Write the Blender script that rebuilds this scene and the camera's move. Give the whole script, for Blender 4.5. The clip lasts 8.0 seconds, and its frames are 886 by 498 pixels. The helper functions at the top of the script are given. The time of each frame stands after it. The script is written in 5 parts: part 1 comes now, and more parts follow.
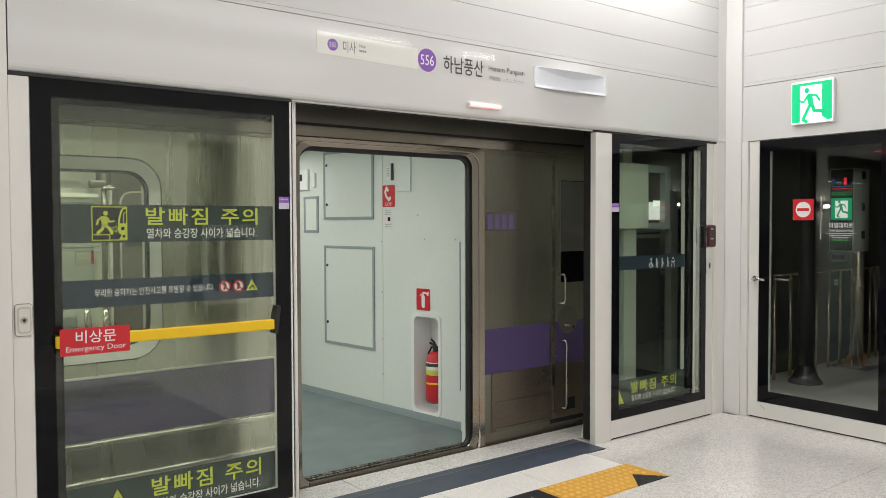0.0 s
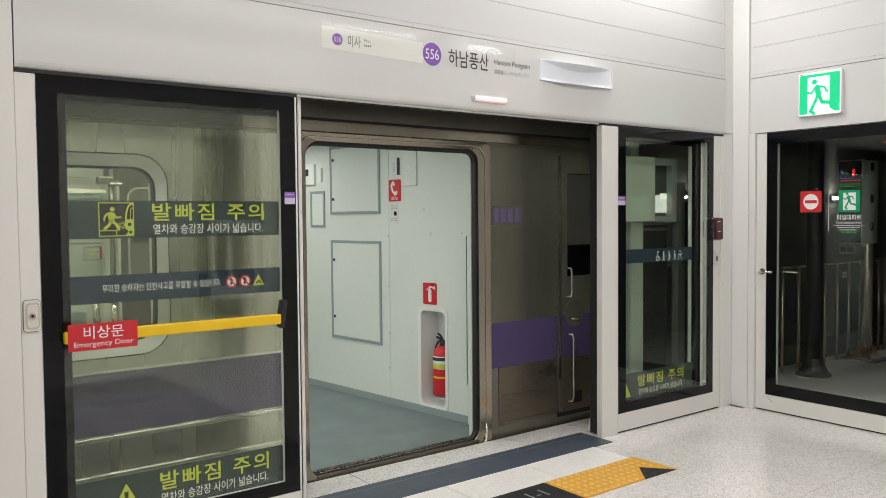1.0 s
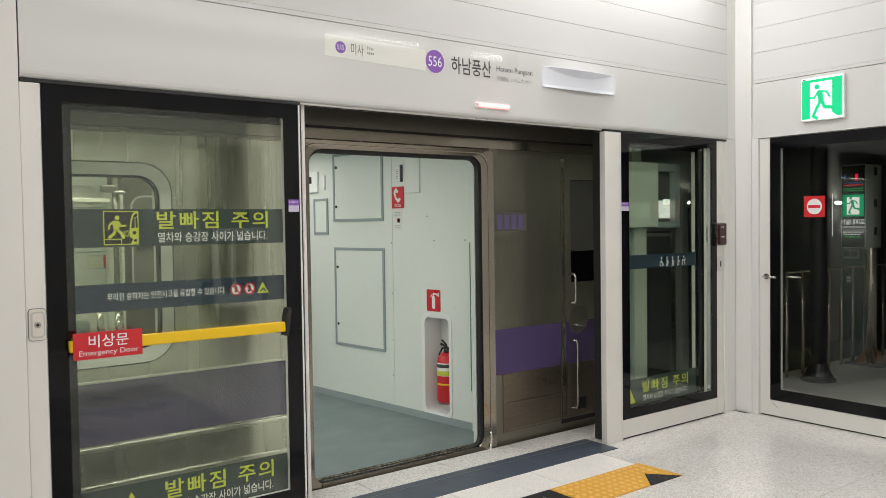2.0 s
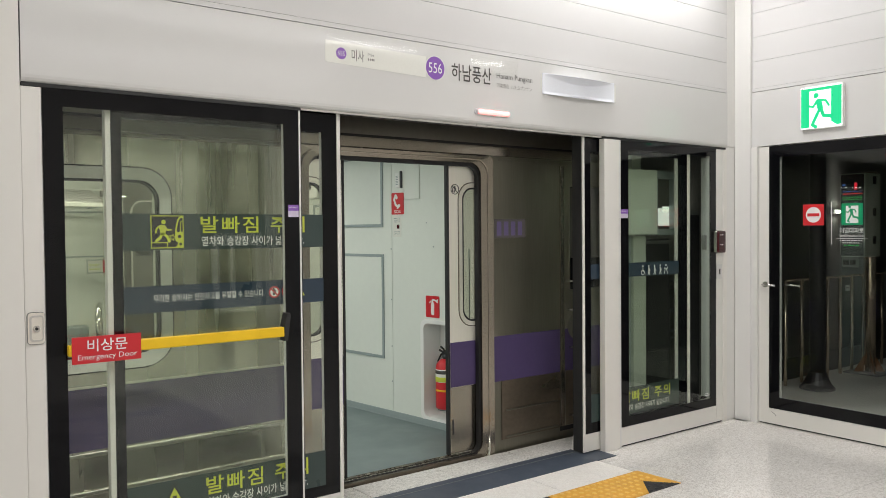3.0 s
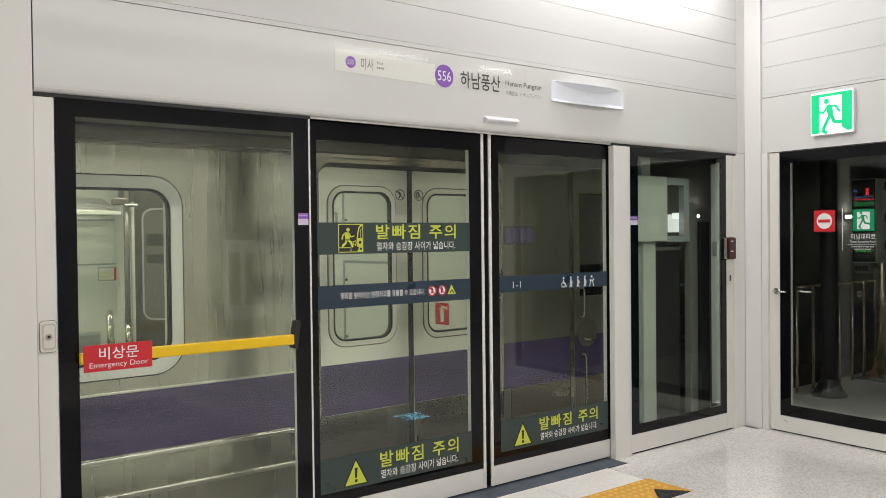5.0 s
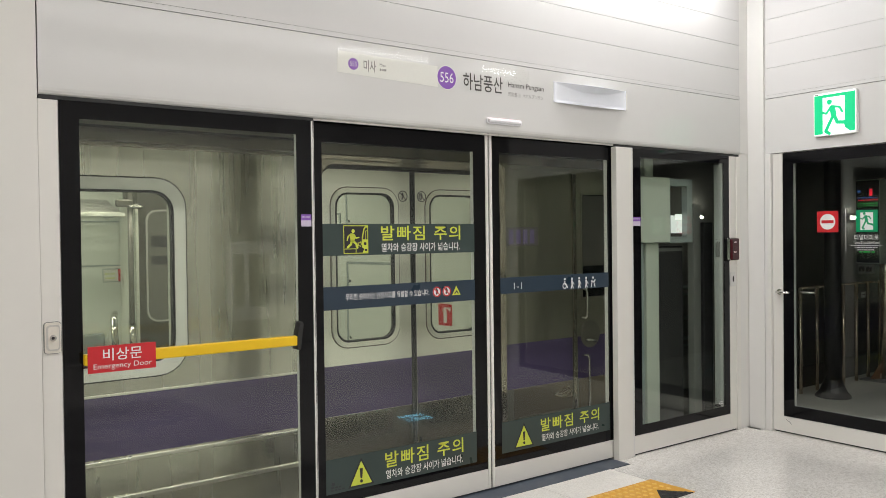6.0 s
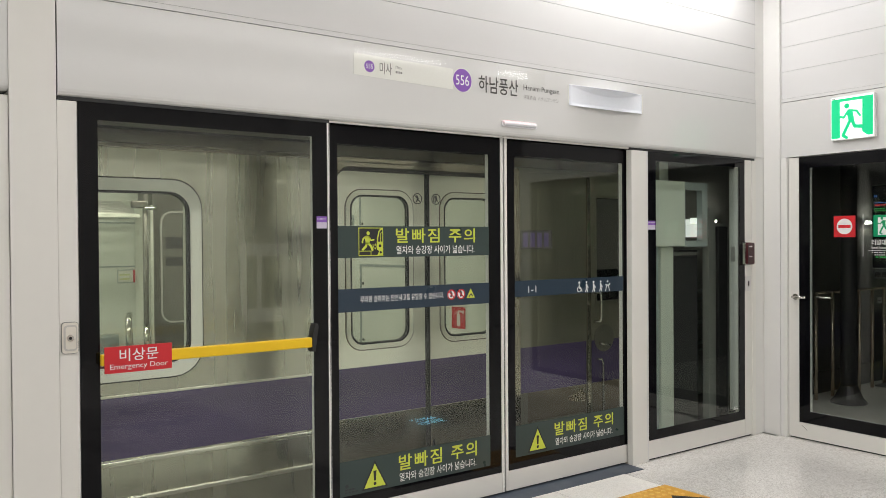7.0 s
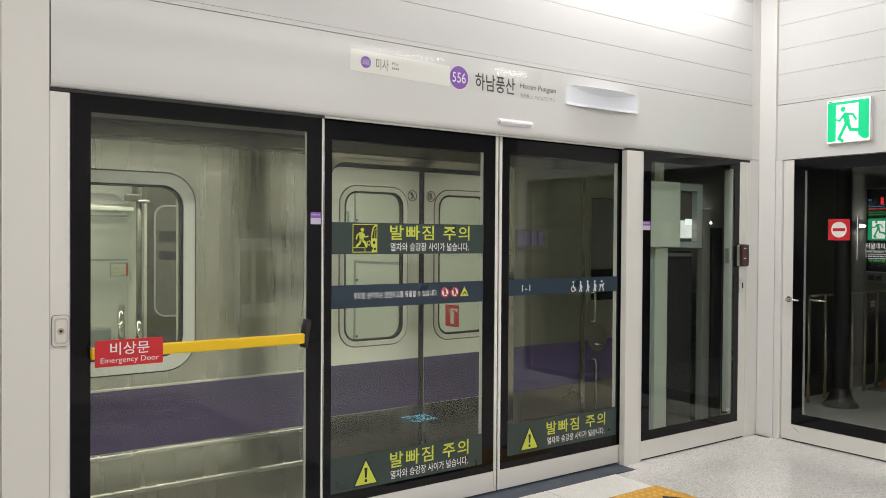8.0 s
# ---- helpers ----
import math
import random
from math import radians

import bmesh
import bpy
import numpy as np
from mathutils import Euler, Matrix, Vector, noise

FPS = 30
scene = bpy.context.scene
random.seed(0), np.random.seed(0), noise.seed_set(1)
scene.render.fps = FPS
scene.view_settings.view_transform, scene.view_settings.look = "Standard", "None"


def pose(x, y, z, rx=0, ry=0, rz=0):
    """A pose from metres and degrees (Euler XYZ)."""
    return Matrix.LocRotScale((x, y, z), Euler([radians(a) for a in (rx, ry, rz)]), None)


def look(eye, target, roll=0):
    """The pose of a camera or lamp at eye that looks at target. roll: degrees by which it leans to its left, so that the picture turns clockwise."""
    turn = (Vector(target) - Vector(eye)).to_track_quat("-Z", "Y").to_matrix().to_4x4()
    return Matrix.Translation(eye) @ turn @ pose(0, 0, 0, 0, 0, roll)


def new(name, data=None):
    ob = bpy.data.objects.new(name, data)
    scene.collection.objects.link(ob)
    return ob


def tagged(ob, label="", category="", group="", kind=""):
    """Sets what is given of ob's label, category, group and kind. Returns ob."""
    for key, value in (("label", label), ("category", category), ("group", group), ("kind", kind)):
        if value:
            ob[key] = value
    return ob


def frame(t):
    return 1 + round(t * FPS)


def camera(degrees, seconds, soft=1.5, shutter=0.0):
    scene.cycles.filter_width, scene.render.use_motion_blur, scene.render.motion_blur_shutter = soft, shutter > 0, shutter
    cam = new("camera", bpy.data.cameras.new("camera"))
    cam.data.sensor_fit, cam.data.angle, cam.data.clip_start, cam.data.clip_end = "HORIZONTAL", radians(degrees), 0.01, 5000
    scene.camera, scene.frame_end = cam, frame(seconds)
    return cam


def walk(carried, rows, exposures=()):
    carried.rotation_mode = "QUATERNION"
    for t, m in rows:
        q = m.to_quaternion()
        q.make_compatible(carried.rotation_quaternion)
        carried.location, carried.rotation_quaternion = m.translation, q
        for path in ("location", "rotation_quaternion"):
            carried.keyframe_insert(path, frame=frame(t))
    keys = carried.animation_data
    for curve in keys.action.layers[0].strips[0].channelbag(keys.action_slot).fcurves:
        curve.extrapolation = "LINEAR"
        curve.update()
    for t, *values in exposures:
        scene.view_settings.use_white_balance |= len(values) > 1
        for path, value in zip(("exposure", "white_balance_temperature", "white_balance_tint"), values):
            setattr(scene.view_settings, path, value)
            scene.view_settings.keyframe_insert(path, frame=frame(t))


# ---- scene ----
cam = camera(58.3, 8.0, soft=0.85)
PATH = [
    (0, (-0.731, -3.56, 1.496), (0.49, -1.977, 1.43), -0.2),
    (0.5, (-0.724, -3.563, 1.498), (0.492, -1.977, 1.426), -0.4),
    (1, (-0.725, -3.568, 1.497), (0.48, -1.974, 1.416), -0.5),
    (1.5, (-0.73, -3.563, 1.498), (0.469, -1.964, 1.422), -0.8),
    (3, (-0.734, -3.568, 1.494), (0.468, -1.971, 1.447), -0.5),
    (3.5, (-0.742, -3.563, 1.493), (0.454, -1.96, 1.447), -0.3),
    (4, (-0.742, -3.564, 1.497), (0.448, -1.957, 1.459), -0.3),
    (4.5, (-0.738, -3.566, 1.503), (0.45, -1.957, 1.469), -0.5),
    (6, (-0.736, -3.584, 1.503), (0.439, -1.967, 1.474), -0.7),
    (6.5, (-0.743, -3.584, 1.504), (0.427, -1.962, 1.478), -0.6),
    (7, (-0.751, -3.567, 1.501), (0.403, -1.933, 1.48), -0.4),
    (7.5, (-0.739, -3.571, 1.499), (0.407, -1.932, 1.473), -0.2),
    (8, (-0.74, -3.56, 1.501), (0.424, -1.933, 1.474), 0.4),
]
walk(cam, [(t, look(eye, target, roll)) for t, eye, target, roll in PATH])

# ---- world, exposure, large lights ----
scene.view_settings.exposure = 0.0
world = bpy.data.worlds.new("world")
scene.world = world
world.use_nodes = True
world.node_tree.nodes["Background"].inputs[0].default_value = (0.02, 0.022, 0.025, 1)
world.node_tree.nodes["Background"].inputs[1].default_value = 0.15
TUNNEL_LAMP_STRENGTH = 95.0


def strip_light(name, x0, x1, y, z, width, radiance, colour):
    """A long area lamp that shines down from under its diffuser."""
    lamp = bpy.data.lights.new(name, "AREA")
    lamp.shape, lamp.size, lamp.size_y = "RECTANGLE", x1 - x0, width
    lamp.energy = radiance * math.pi * (x1 - x0) * width
    lamp.color = colour
    ob = new(name, lamp)
    ob.location = ((x0 + x1) / 2, y, z)
    return ob


# strips over the platform: beside the door casing, over the waiting area, and two rows behind it
CEIL_Z = 3.62
PLATFORM_STRIPS = ((2.1, 4.42, -0.19, 20.3), (-1.0, 3.5, -1.9, 17.6), (-8.5, 4.6, -3.9, 13.0), (-8.5, 4.6, -5.9, 14.0), (5.05, 9.0, -3.9, 12.5))
for x0, x1, y, power in PLATFORM_STRIPS:
    strip_light("strip_light", x0 + 0.02, x1 - 0.02, y, CEIL_Z - 0.09, 0.22, power, (1.0, 0.983, 0.988) if y > -1 else (1.0, 0.970, 0.956))
# the two light rows in the train
for y, x1, power in ((1.35, 2.15, 12.8), (2.70, 2.3, 16.0)):
    strip_light("train_light", -7.8, x1, y, 2.13, 0.14, power, (0.99, 1.0, 0.945))

# ---- main measures (metres) ----
HEAD_Z = 2.108        # underside of the door header
SEAMS = (2.525, 2.552, 2.757, 2.942, 3.125, 3.305, 3.47)
WALL_X = 4.83         # end wall with the tunnel door
EDGE_Y = 0.435        # platform edge
DIMMED_FLOOR = (1.65, -4.1, -0.72)   # east, far and near edge of an unseen floor field darkened for dim light
TRAIN_Y = 0.47        # outer skin of the train
TF = 0.012            # train floor height
BULK = Matrix(((0.1227, 0, -0.9924, 2.834), (-0.9924, 0, -0.1227, 0.775), (0, 1, 0, 0), (0, 0, 0, 1)))  # cab bulkhead inside the train, a little askew


# ---- materials ----
def material(name, colour, rough=0.5, metal=0.0, spread=0.06, scale=6.0, fine=90.0, bump=0.0, bump_scale=200.0,
             stretch=(1, 1, 1), emit=None, strength=0.0, coat=0.0, rough_spread=0.08, spec=0.5):
    m = bpy.data.materials.new(name)
    m.use_nodes = True
    nt = m.node_tree
    b = nt.nodes["Principled BSDF"]
    n, l = nt.nodes.new, nt.links.new
    co = n("ShaderNodeTexCoord")
    mp = n("ShaderNodeMapping")
    mp.inputs["Scale"].default_value = stretch
    l(co.outputs["Object"], mp.inputs["Vector"])
    a = n("ShaderNodeTexNoise")
    a.inputs["Scale"].default_value = scale
    a.inputs["Detail"].default_value = 3
    f = n("ShaderNodeTexNoise")
    f.inputs["Scale"].default_value = fine
    f.inputs["Detail"].default_value = 2
    l(mp.outputs[0], a.inputs["Vector"])
    l(mp.outputs[0], f.inputs["Vector"])
    mix = n("ShaderNodeMath")
    mix.operation = "ADD"
    l(a.outputs[0], mix.inputs[0])
    l(f.outputs[0], mix.inputs[1])
    rng = n("ShaderNodeMapRange")
    rng.inputs["From Min"].default_value, rng.inputs["From Max"].default_value = 0.6, 1.4
    rng.inputs["To Min"].default_value, rng.inputs["To Max"].default_value = 1 - spread, 1 + spread
    l(mix.outputs[0], rng.inputs["Value"])
    mul = n("ShaderNodeVectorMath")
    mul.operation = "SCALE"
    mul.inputs[0].default_value = colour
    l(rng.outputs[0], mul.inputs["Scale"])
    l(mul.outputs[0], b.inputs["Base Color"])
    rr = n("ShaderNodeMapRange")
    rr.inputs["From Min"].default_value, rr.inputs["From Max"].default_value = 0.3, 0.7
    rr.inputs["To Min"].default_value, rr.inputs["To Max"].default_value = max(rough - rough_spread, 0.02), min(rough + rough_spread, 1)
    l(a.outputs[0], rr.inputs["Value"])
    l(rr.outputs[0], b.inputs["Roughness"])
    b.inputs["Metallic"].default_value = metal
    b.inputs["Coat Weight"].default_value = coat
    b.inputs["Coat Roughness"].default_value = 0.08
    b.inputs["Specular IOR Level"].default_value = spec
    if bump:
        g = n("ShaderNodeTexNoise")
        g.inputs["Scale"].default_value = bump_scale
        l(mp.outputs[0], g.inputs["Vector"])
        bp = n("ShaderNodeBump")
        bp.inputs["Strength"].default_value = bump
        bp.inputs["Distance"].default_value = 0.002
        l(g.outputs[0], bp.inputs["Height"])
        l(bp.outputs[0], b.inputs["Normal"])
    if emit:
        b.inputs["Emission Color"].default_value = (*emit, 1)
        b.inputs["Emission Strength"].default_value = strength
    return m


def glass(name, tint, gloss_rough=0.0, ior=1.5):
    m = bpy.data.materials.new(name)
    m.use_nodes = True
    nt = m.node_tree
    nt.nodes.clear()
    n, l = nt.nodes.new, nt.links.new
    out, mix, tr, gl, fr = (n("ShaderNodeOutputMaterial"), n("ShaderNodeMixShader"), n("ShaderNodeBsdfTransparent"),
                            n("ShaderNodeBsdfGlossy"), n("ShaderNodeLayerWeight"))
    fr.inputs["Blend"].default_value = 0.5
    power, gain = n("ShaderNodeMath"), n("ShaderNodeMath")
    power.operation, gain.operation = "POWER", "MULTIPLY_ADD"
    power.inputs[1].default_value = 5.0
    r0 = ((ior - 1) / (ior + 1)) ** 2
    gain.inputs[1].default_value, gain.inputs[2].default_value = 1 - r0, r0
    l(fr.outputs["Facing"], power.inputs[0])
    l(power.outputs[0], gain.inputs[0])
    tr.inputs[0].default_value = (*tint, 1)
    gl.inputs["Roughness"].default_value = gloss_rough
    gl.inputs["Color"].default_value = (0.9, 0.93, 0.92, 1)
    l(gain.outputs[0], mix.inputs[0])
    l(tr.outputs[0], mix.inputs[1])
    l(gl.outputs[0], mix.inputs[2])
    l(mix.outputs[0], out.inputs[0])
    return m


def speckle(name, base, dark, light, size, rough, joint=None, bump=0.05):
    """Terrazzo or granite: two sets of chips over a clouded base."""
    m = material(name, base, rough, spread=0.085, scale=2.4, fine=25)
    nt = m.node_tree
    n, l = nt.nodes.new, nt.links.new
    b = nt.nodes["Principled BSDF"]
    src = b.inputs["Base Color"].links[0].from_socket
    co = n("ShaderNodeTexCoord")
    for k, (col, s, cut) in enumerate(((dark, size, 0.30), (light, size * 0.8, 0.30), (dark, size * 2.2, 0.22))):
        v = n("ShaderNodeTexVoronoi")
        v.inputs["Scale"].default_value = s
        v.inputs["Randomness"].default_value = 1
        off = n("ShaderNodeVectorMath")
        off.inputs[1].default_value = (3.7 * k, 1.9 * k, 0.6 * k)
        l(co.outputs["Object"], off.inputs[0])
        l(off.outputs[0], v.inputs["Vector"])
        sep = n("ShaderNodeSeparateColor")
        l(v.outputs["Color"], sep.inputs[0])
        lt = n("ShaderNodeMath")
        lt.operation = "LESS_THAN"
        lt.inputs[1].default_value = cut
        l(sep.outputs[0], lt.inputs[0])
        soft = n("ShaderNodeMath")
        soft.operation = "MULTIPLY"
        soft.inputs[1].default_value = 0.6
        l(lt.outputs[0], soft.inputs[0])
        mx = n("ShaderNodeMix")
        mx.data_type = "RGBA"
        mx.inputs["B"].default_value = (*col, 1)
        l(soft.outputs[0], mx.inputs["Factor"])
        l(src, mx.inputs["A"])
        src = mx.outputs["Result"]
    l(src, b.inputs["Base Color"])
    return m


M = {}
M["panel"] = material("white_panel", (0.665, 0.658, 0.645), 0.24, spread=0.006, scale=0.8, fine=14, rough_spread=0.004)
M["casing"] = material("glossy_casing_paint", (0.665, 0.66, 0.64), 0.13, spread=0.006, scale=0.8, fine=14, rough_spread=0.003)
M["column"] = material("column_paint", (0.755, 0.738, 0.69), 0.42, spread=0.012, scale=0.9, fine=12)
M["corner"] = material("corner_column_paint", (0.735, 0.728, 0.70), 0.42, spread=0.012, scale=0.9, fine=12)
M["alu"] = material("satin_aluminium", (0.70, 0.69, 0.67), 0.38, metal=0.25, spread=0.03, scale=2, fine=60, stretch=(1, 1, 0.1))
M["frame_back"] = material("pale_frame_metal", (0.78, 0.775, 0.75), 0.42, metal=0.0, spread=0.02, scale=2, fine=60)
M["inner_frame"] = material("grey_inner_frame", (0.40, 0.43, 0.41), 0.45, spread=0.02)
M["frit"] = material("black_frit", (0.004, 0.004, 0.005), 0.05, spread=0.15, rough_spread=0.02, spec=0.24)
M["rubber"] = material("black_rubber", (0.015, 0.015, 0.015), 0.6, bump=0.1)
M["joint"] = material("dark_joint", (0.34, 0.33, 0.315), 0.7)
M["glass"] = glass("door_glass", (0.938, 0.960, 0.920), ior=1.50)
M["tunnel_glass"] = glass("tunnel_door_glass", (0.90, 0.92, 0.895), ior=1.42)
M["train_glass"] = glass("train_glass", (0.87, 0.85, 0.79))
M["clear_film"] = glass("clear_film", (0.99, 0.99, 0.985), gloss_rough=0.035, ior=1.30)
M["steel"] = material("brushed_steel", (0.565, 0.553, 0.474), 0.27, metal=0.90, spread=0.04, scale=1.2, fine=14, stretch=(9, 9, 0.35), rough_spread=0.03)
def brushed(m, amount):
    """Fine upright polish: reflections smear up and down."""
    b = m.node_tree.nodes["Principled BSDF"]
    up = m.node_tree.nodes.new("ShaderNodeCombineXYZ")
    up.inputs[2].default_value = 1.0
    m.node_tree.links.new(up.outputs[0], b.inputs["Tangent"])
    b.inputs["Anisotropic"].default_value = amount


brushed(M["steel"], 0.35)
# Same steel near the cab; the dark end wall it mirrors is in the colour.
M["shaded_steel"] = material("shaded_brown_steel", (0.275, 0.262, 0.213), 0.36, metal=0.92, spread=0.09, scale=1.2, fine=14, stretch=(5, 5, 0.35), rough_spread=0.02)
M["grimy_steel"] = material("grimy_lower_steel", (0.215, 0.178, 0.135), 0.34, metal=0.80, spread=0.14, scale=2.2, fine=26, stretch=(1, 1, 1.6), rough_spread=0.08)
brushed(M["shaded_steel"], 0.35)
M["leaf_steel"] = material("door_leaf_steel", (0.91, 0.895, 0.785), 0.38, metal=0.65, spread=0.03, scale=1.2, fine=14, stretch=(9, 9, 0.35), rough_spread=0.04)
# Mirror-like lower leaf; the shade behind the shut doors is in its dark colour.
M["shaded_leaf_steel"] = material("shaded_lower_leaf", (0.39, 0.36, 0.30), 0.25, metal=1.0, spread=0.04, scale=1.2, fine=14, stretch=(6, 6, 0.35), rough_spread=0.02)
brushed(M["shaded_leaf_steel"], 0.35)
M["steel_frame"] = material("polished_steel", (0.33, 0.296, 0.245), 0.18, metal=0.92, spread=0.04, scale=2, fine=30, stretch=(3, 3, 0.6), rough_spread=0.04)
M["bright_steel"] = material("bright_steel", (0.74, 0.73, 0.65), 0.28, metal=0.9, spread=0.04, scale=2, fine=30, stretch=(0.5, 3, 3), rough_spread=0.04)
M["white_frame"] = material("window_frame_paint", (0.76, 0.77, 0.70), 0.32, spread=0.03)
M["purple"] = material("purple_stripe", (0.078, 0.056, 0.140), 0.36, spread=0.05, scale=2, fine=30, spec=0.3)
M["lining"] = material("train_lining", (0.735, 0.765, 0.71), 0.40, spread=0.02, scale=1.5, fine=20)
M["lining_trim"] = material("grey_trim", (0.30, 0.35, 0.35), 0.45, spread=0.05)
M["train_floor"] = material("train_floor", (0.165, 0.208, 0.208), 0.45, spread=0.06, scale=3, fine=160, rough_spread=0.12)
M["dark_metal"] = material("dark_metal", (0.05, 0.05, 0.055), 0.45, metal=0.5)
# Satin steel tinted warm to imitate lamplight glinting on the bars.
M["warm_lit_steel"] = material("warm_lit_steel", (0.92, 0.76, 0.60), 0.22, metal=0.85, spread=0.05, stretch=(3, 3, 0.4))
M["chrome"] = material("chrome", (0.62, 0.61, 0.58), 0.14, metal=1.0, spread=0.03)
M["terrazzo"] = speckle("terrazzo", (0.82, 0.792, 0.748), (0.53, 0.50, 0.462), (0.90, 0.88, 0.85), 130, 0.14)
M["terrazzo"].node_tree.nodes["Principled BSDF"].inputs["Specular IOR Level"].default_value = 0.65
M["dimmed_granite"] = speckle("dimmed_granite", (0.36, 0.35, 0.333), (0.20, 0.195, 0.185), (0.48, 0.465, 0.445), 120, 0.3)
M["granite"] = speckle("granite", (0.85, 0.82, 0.77), (0.72, 0.69, 0.64), (0.88, 0.86, 0.82), 150, 0.38)
M["edge_stone"] = speckle("edge_stone", (0.72, 0.70, 0.66), (0.48, 0.46, 0.43), (0.84, 0.82, 0.78), 110, 0.55)
M["threshold"] = material("threshold", (0.062, 0.078, 0.105), 0.45, spread=0.10, scale=5, fine=70, bump=0.05)
M["yellow_tile"] = material("yellow_tile", (0.72, 0.38, 0.055), 0.5, spread=0.07, scale=5, fine=60)
M["yellow_dome"] = material("yellow_dome", (0.80, 0.50, 0.13), 0.45, spread=0.05)
M["black_sheet"] = material("black_sheet", (0.02, 0.02, 0.022), 0.5, spread=0.2)
M["yellow"] = material("yellow_paint", (0.86, 0.55, 0.01), 0.38, spread=0.03)
M["red"] = material("red_paint", (0.60, 0.022, 0.03), 0.35, spread=0.04)
M["dark_red"] = material("dark_red_plastic", (0.055, 0.006, 0.010), 0.15, spread=0.05)
M["white"] = material("white_print", (0.82, 0.82, 0.80), 0.5, spread=0.02)
M["lime"] = material("lime_print", (0.60, 0.66, 0.07), 0.5, spread=0.02)
M["navy"] = material("navy_film", (0.022, 0.040, 0.062), 0.35, spread=0.05)
M["teal"] = material("green_grey_film", (0.034, 0.054, 0.050), 0.35, spread=0.05)
M["violet"] = material("violet_print", (0.24, 0.10, 0.44), 0.45, spread=0.03)
M["lilac"] = material("lilac_print", (0.60, 0.54, 0.66), 0.45, spread=0.03)
M["ink"] = material("dark_ink", (0.06, 0.055, 0.05), 0.5, spread=0.05)
M["sticker"] = material("sticker", (0.80, 0.80, 0.74), 0.05, rough_spread=0.01, spread=0.02, coat=0.2)
M["faded_ink"] = material("faded_ink", (0.20, 0.19, 0.18), 0.4, spread=0.05)
M["paper"] = material("paper", (0.85, 0.875, 0.93), 0.6, spread=0.02)
M["cabinet"] = material("cabinet_paint", (0.56, 0.62, 0.55), 0.45, spread=0.03)
M["grey_metal"] = material("grey_metal", (0.22, 0.23, 0.22), 0.45, metal=0.3)
M["concrete"] = material("tunnel_concrete", (0.25, 0.255, 0.24), 0.85, spread=0.25, scale=1.2, fine=20, bump=0.3, bump_scale=30)
M["walk_floor"] = material("walkway_concrete", (0.72, 0.72, 0.66), 0.6, spread=0.12, scale=1.5, fine=30, bump=0.1)
M["ballast"] = material("track_bed", (0.05, 0.048, 0.045), 0.9, spread=0.3, scale=4, fine=40, bump=0.4, bump_scale=40)
M["ceiling"] = material("ceiling_paint", (0.42, 0.42, 0.41), 0.6, spread=0.03)
M["orange"] = material("brown_primer", (0.26, 0.13, 0.06), 0.5)
M["seat"] = material("seat_fabric", (0.10, 0.16, 0.22), 0.8, spread=0.12, bump=0.2)
M["green"] = material("green_print", (0.0, 0.30, 0.12), 0.4, spread=0.03)
M["green_lit"] = material("green_lit", (0.0, 0.35, 0.14), 0.35, spread=0.02, emit=(0.0, 0.60, 0.24), strength=0.75)
M["white_lit"] = material("white_lit", (0.8, 0.8, 0.8), 0.35, spread=0.01, emit=(0.86, 1.0, 0.92), strength=0.75)
M["diffuser"] = material("lamp_diffuser", (0.85, 0.85, 0.84), 0.5, spread=0.01)
M["back_wall"] = material("grey_wall_tiles", (0.58, 0.57, 0.535), 0.5, spread=0.08, scale=1.5, fine=12)
M["tunnel_lamp"] = material("tunnel_lamp", (0.9, 0.9, 0.9), 0.5, spread=0.01, emit=(1.0, 0.95, 0.86), strength=TUNNEL_LAMP_STRENGTH)
M["lock"] = material("lock_metal", (0.56, 0.54, 0.50), 0.35, metal=0.3, spread=0.04)
M["lamp_white"] = material("frosted_white", (0.82, 0.82, 0.84), 0.3, spread=0.01)
M["bay_panel"] = material("dark_bay_panel", (0.10, 0.098, 0.09), 0.5, spread=0.10, scale=2, fine=20)
# Paler than the grey wall: the stronger light on it is in the colour.
M["room_wall"] = material("lit_room_wall", (0.82, 0.815, 0.78), 0.55, spread=0.04, scale=1.2, fine=14)
# Roof steel with the header's shade put into its dark colour.
M["roof_metal"] = material("shaded_roof_metal", (0.21, 0.196, 0.168), 0.36, metal=0.8, spread=0.08, scale=2, fine=30)
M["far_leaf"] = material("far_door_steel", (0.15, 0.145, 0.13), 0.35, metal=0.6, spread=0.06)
M["lock_cream"] = material("lock_cream", (0.74, 0.70, 0.62), 0.35, spread=0.03)
M["red_lit"] = material("red_lit", (0.80, 0.62, 0.62), 0.3, spread=0.01, emit=(1.0, 0.09, 0.08), strength=6.0)
M["screen_glare"] = material("screen_glare", (0.2, 0.2, 0.2), 0.3, spread=0.1, emit=(0.85, 0.9, 0.88), strength=0.8)
M["led_red"] = material("led_red", (0.2, 0.0, 0.0), 0.4, emit=(1.0, 0.03, 0.06), strength=0.75)
M["led_green"] = material("led_green", (0.0, 0.2, 0.02), 0.4, emit=(0.05, 0.8, 0.15), strength=0.45)
M["led_blue"] = material("led_blue", (0.0, 0.02, 0.2), 0.4, emit=(0.12, 0.3, 0.9), strength=0.6)
M["cyan"] = material("lit_floor_sign", (0.30, 0.58, 0.72), 0.4, spread=0.05, emit=(0.30, 0.75, 1.0), strength=4.5)
M["number_field"] = material("number_field", (0.095, 0.088, 0.082), 0.35, spread=0.05)
M["dark_sill"] = material("bronzed_sill", (0.16, 0.135, 0.105), 0.35, metal=0.8, spread=0.12)
M["dim_violet"] = material("dim_violet_print", (0.125, 0.098, 0.21), 0.4, spread=0.05)
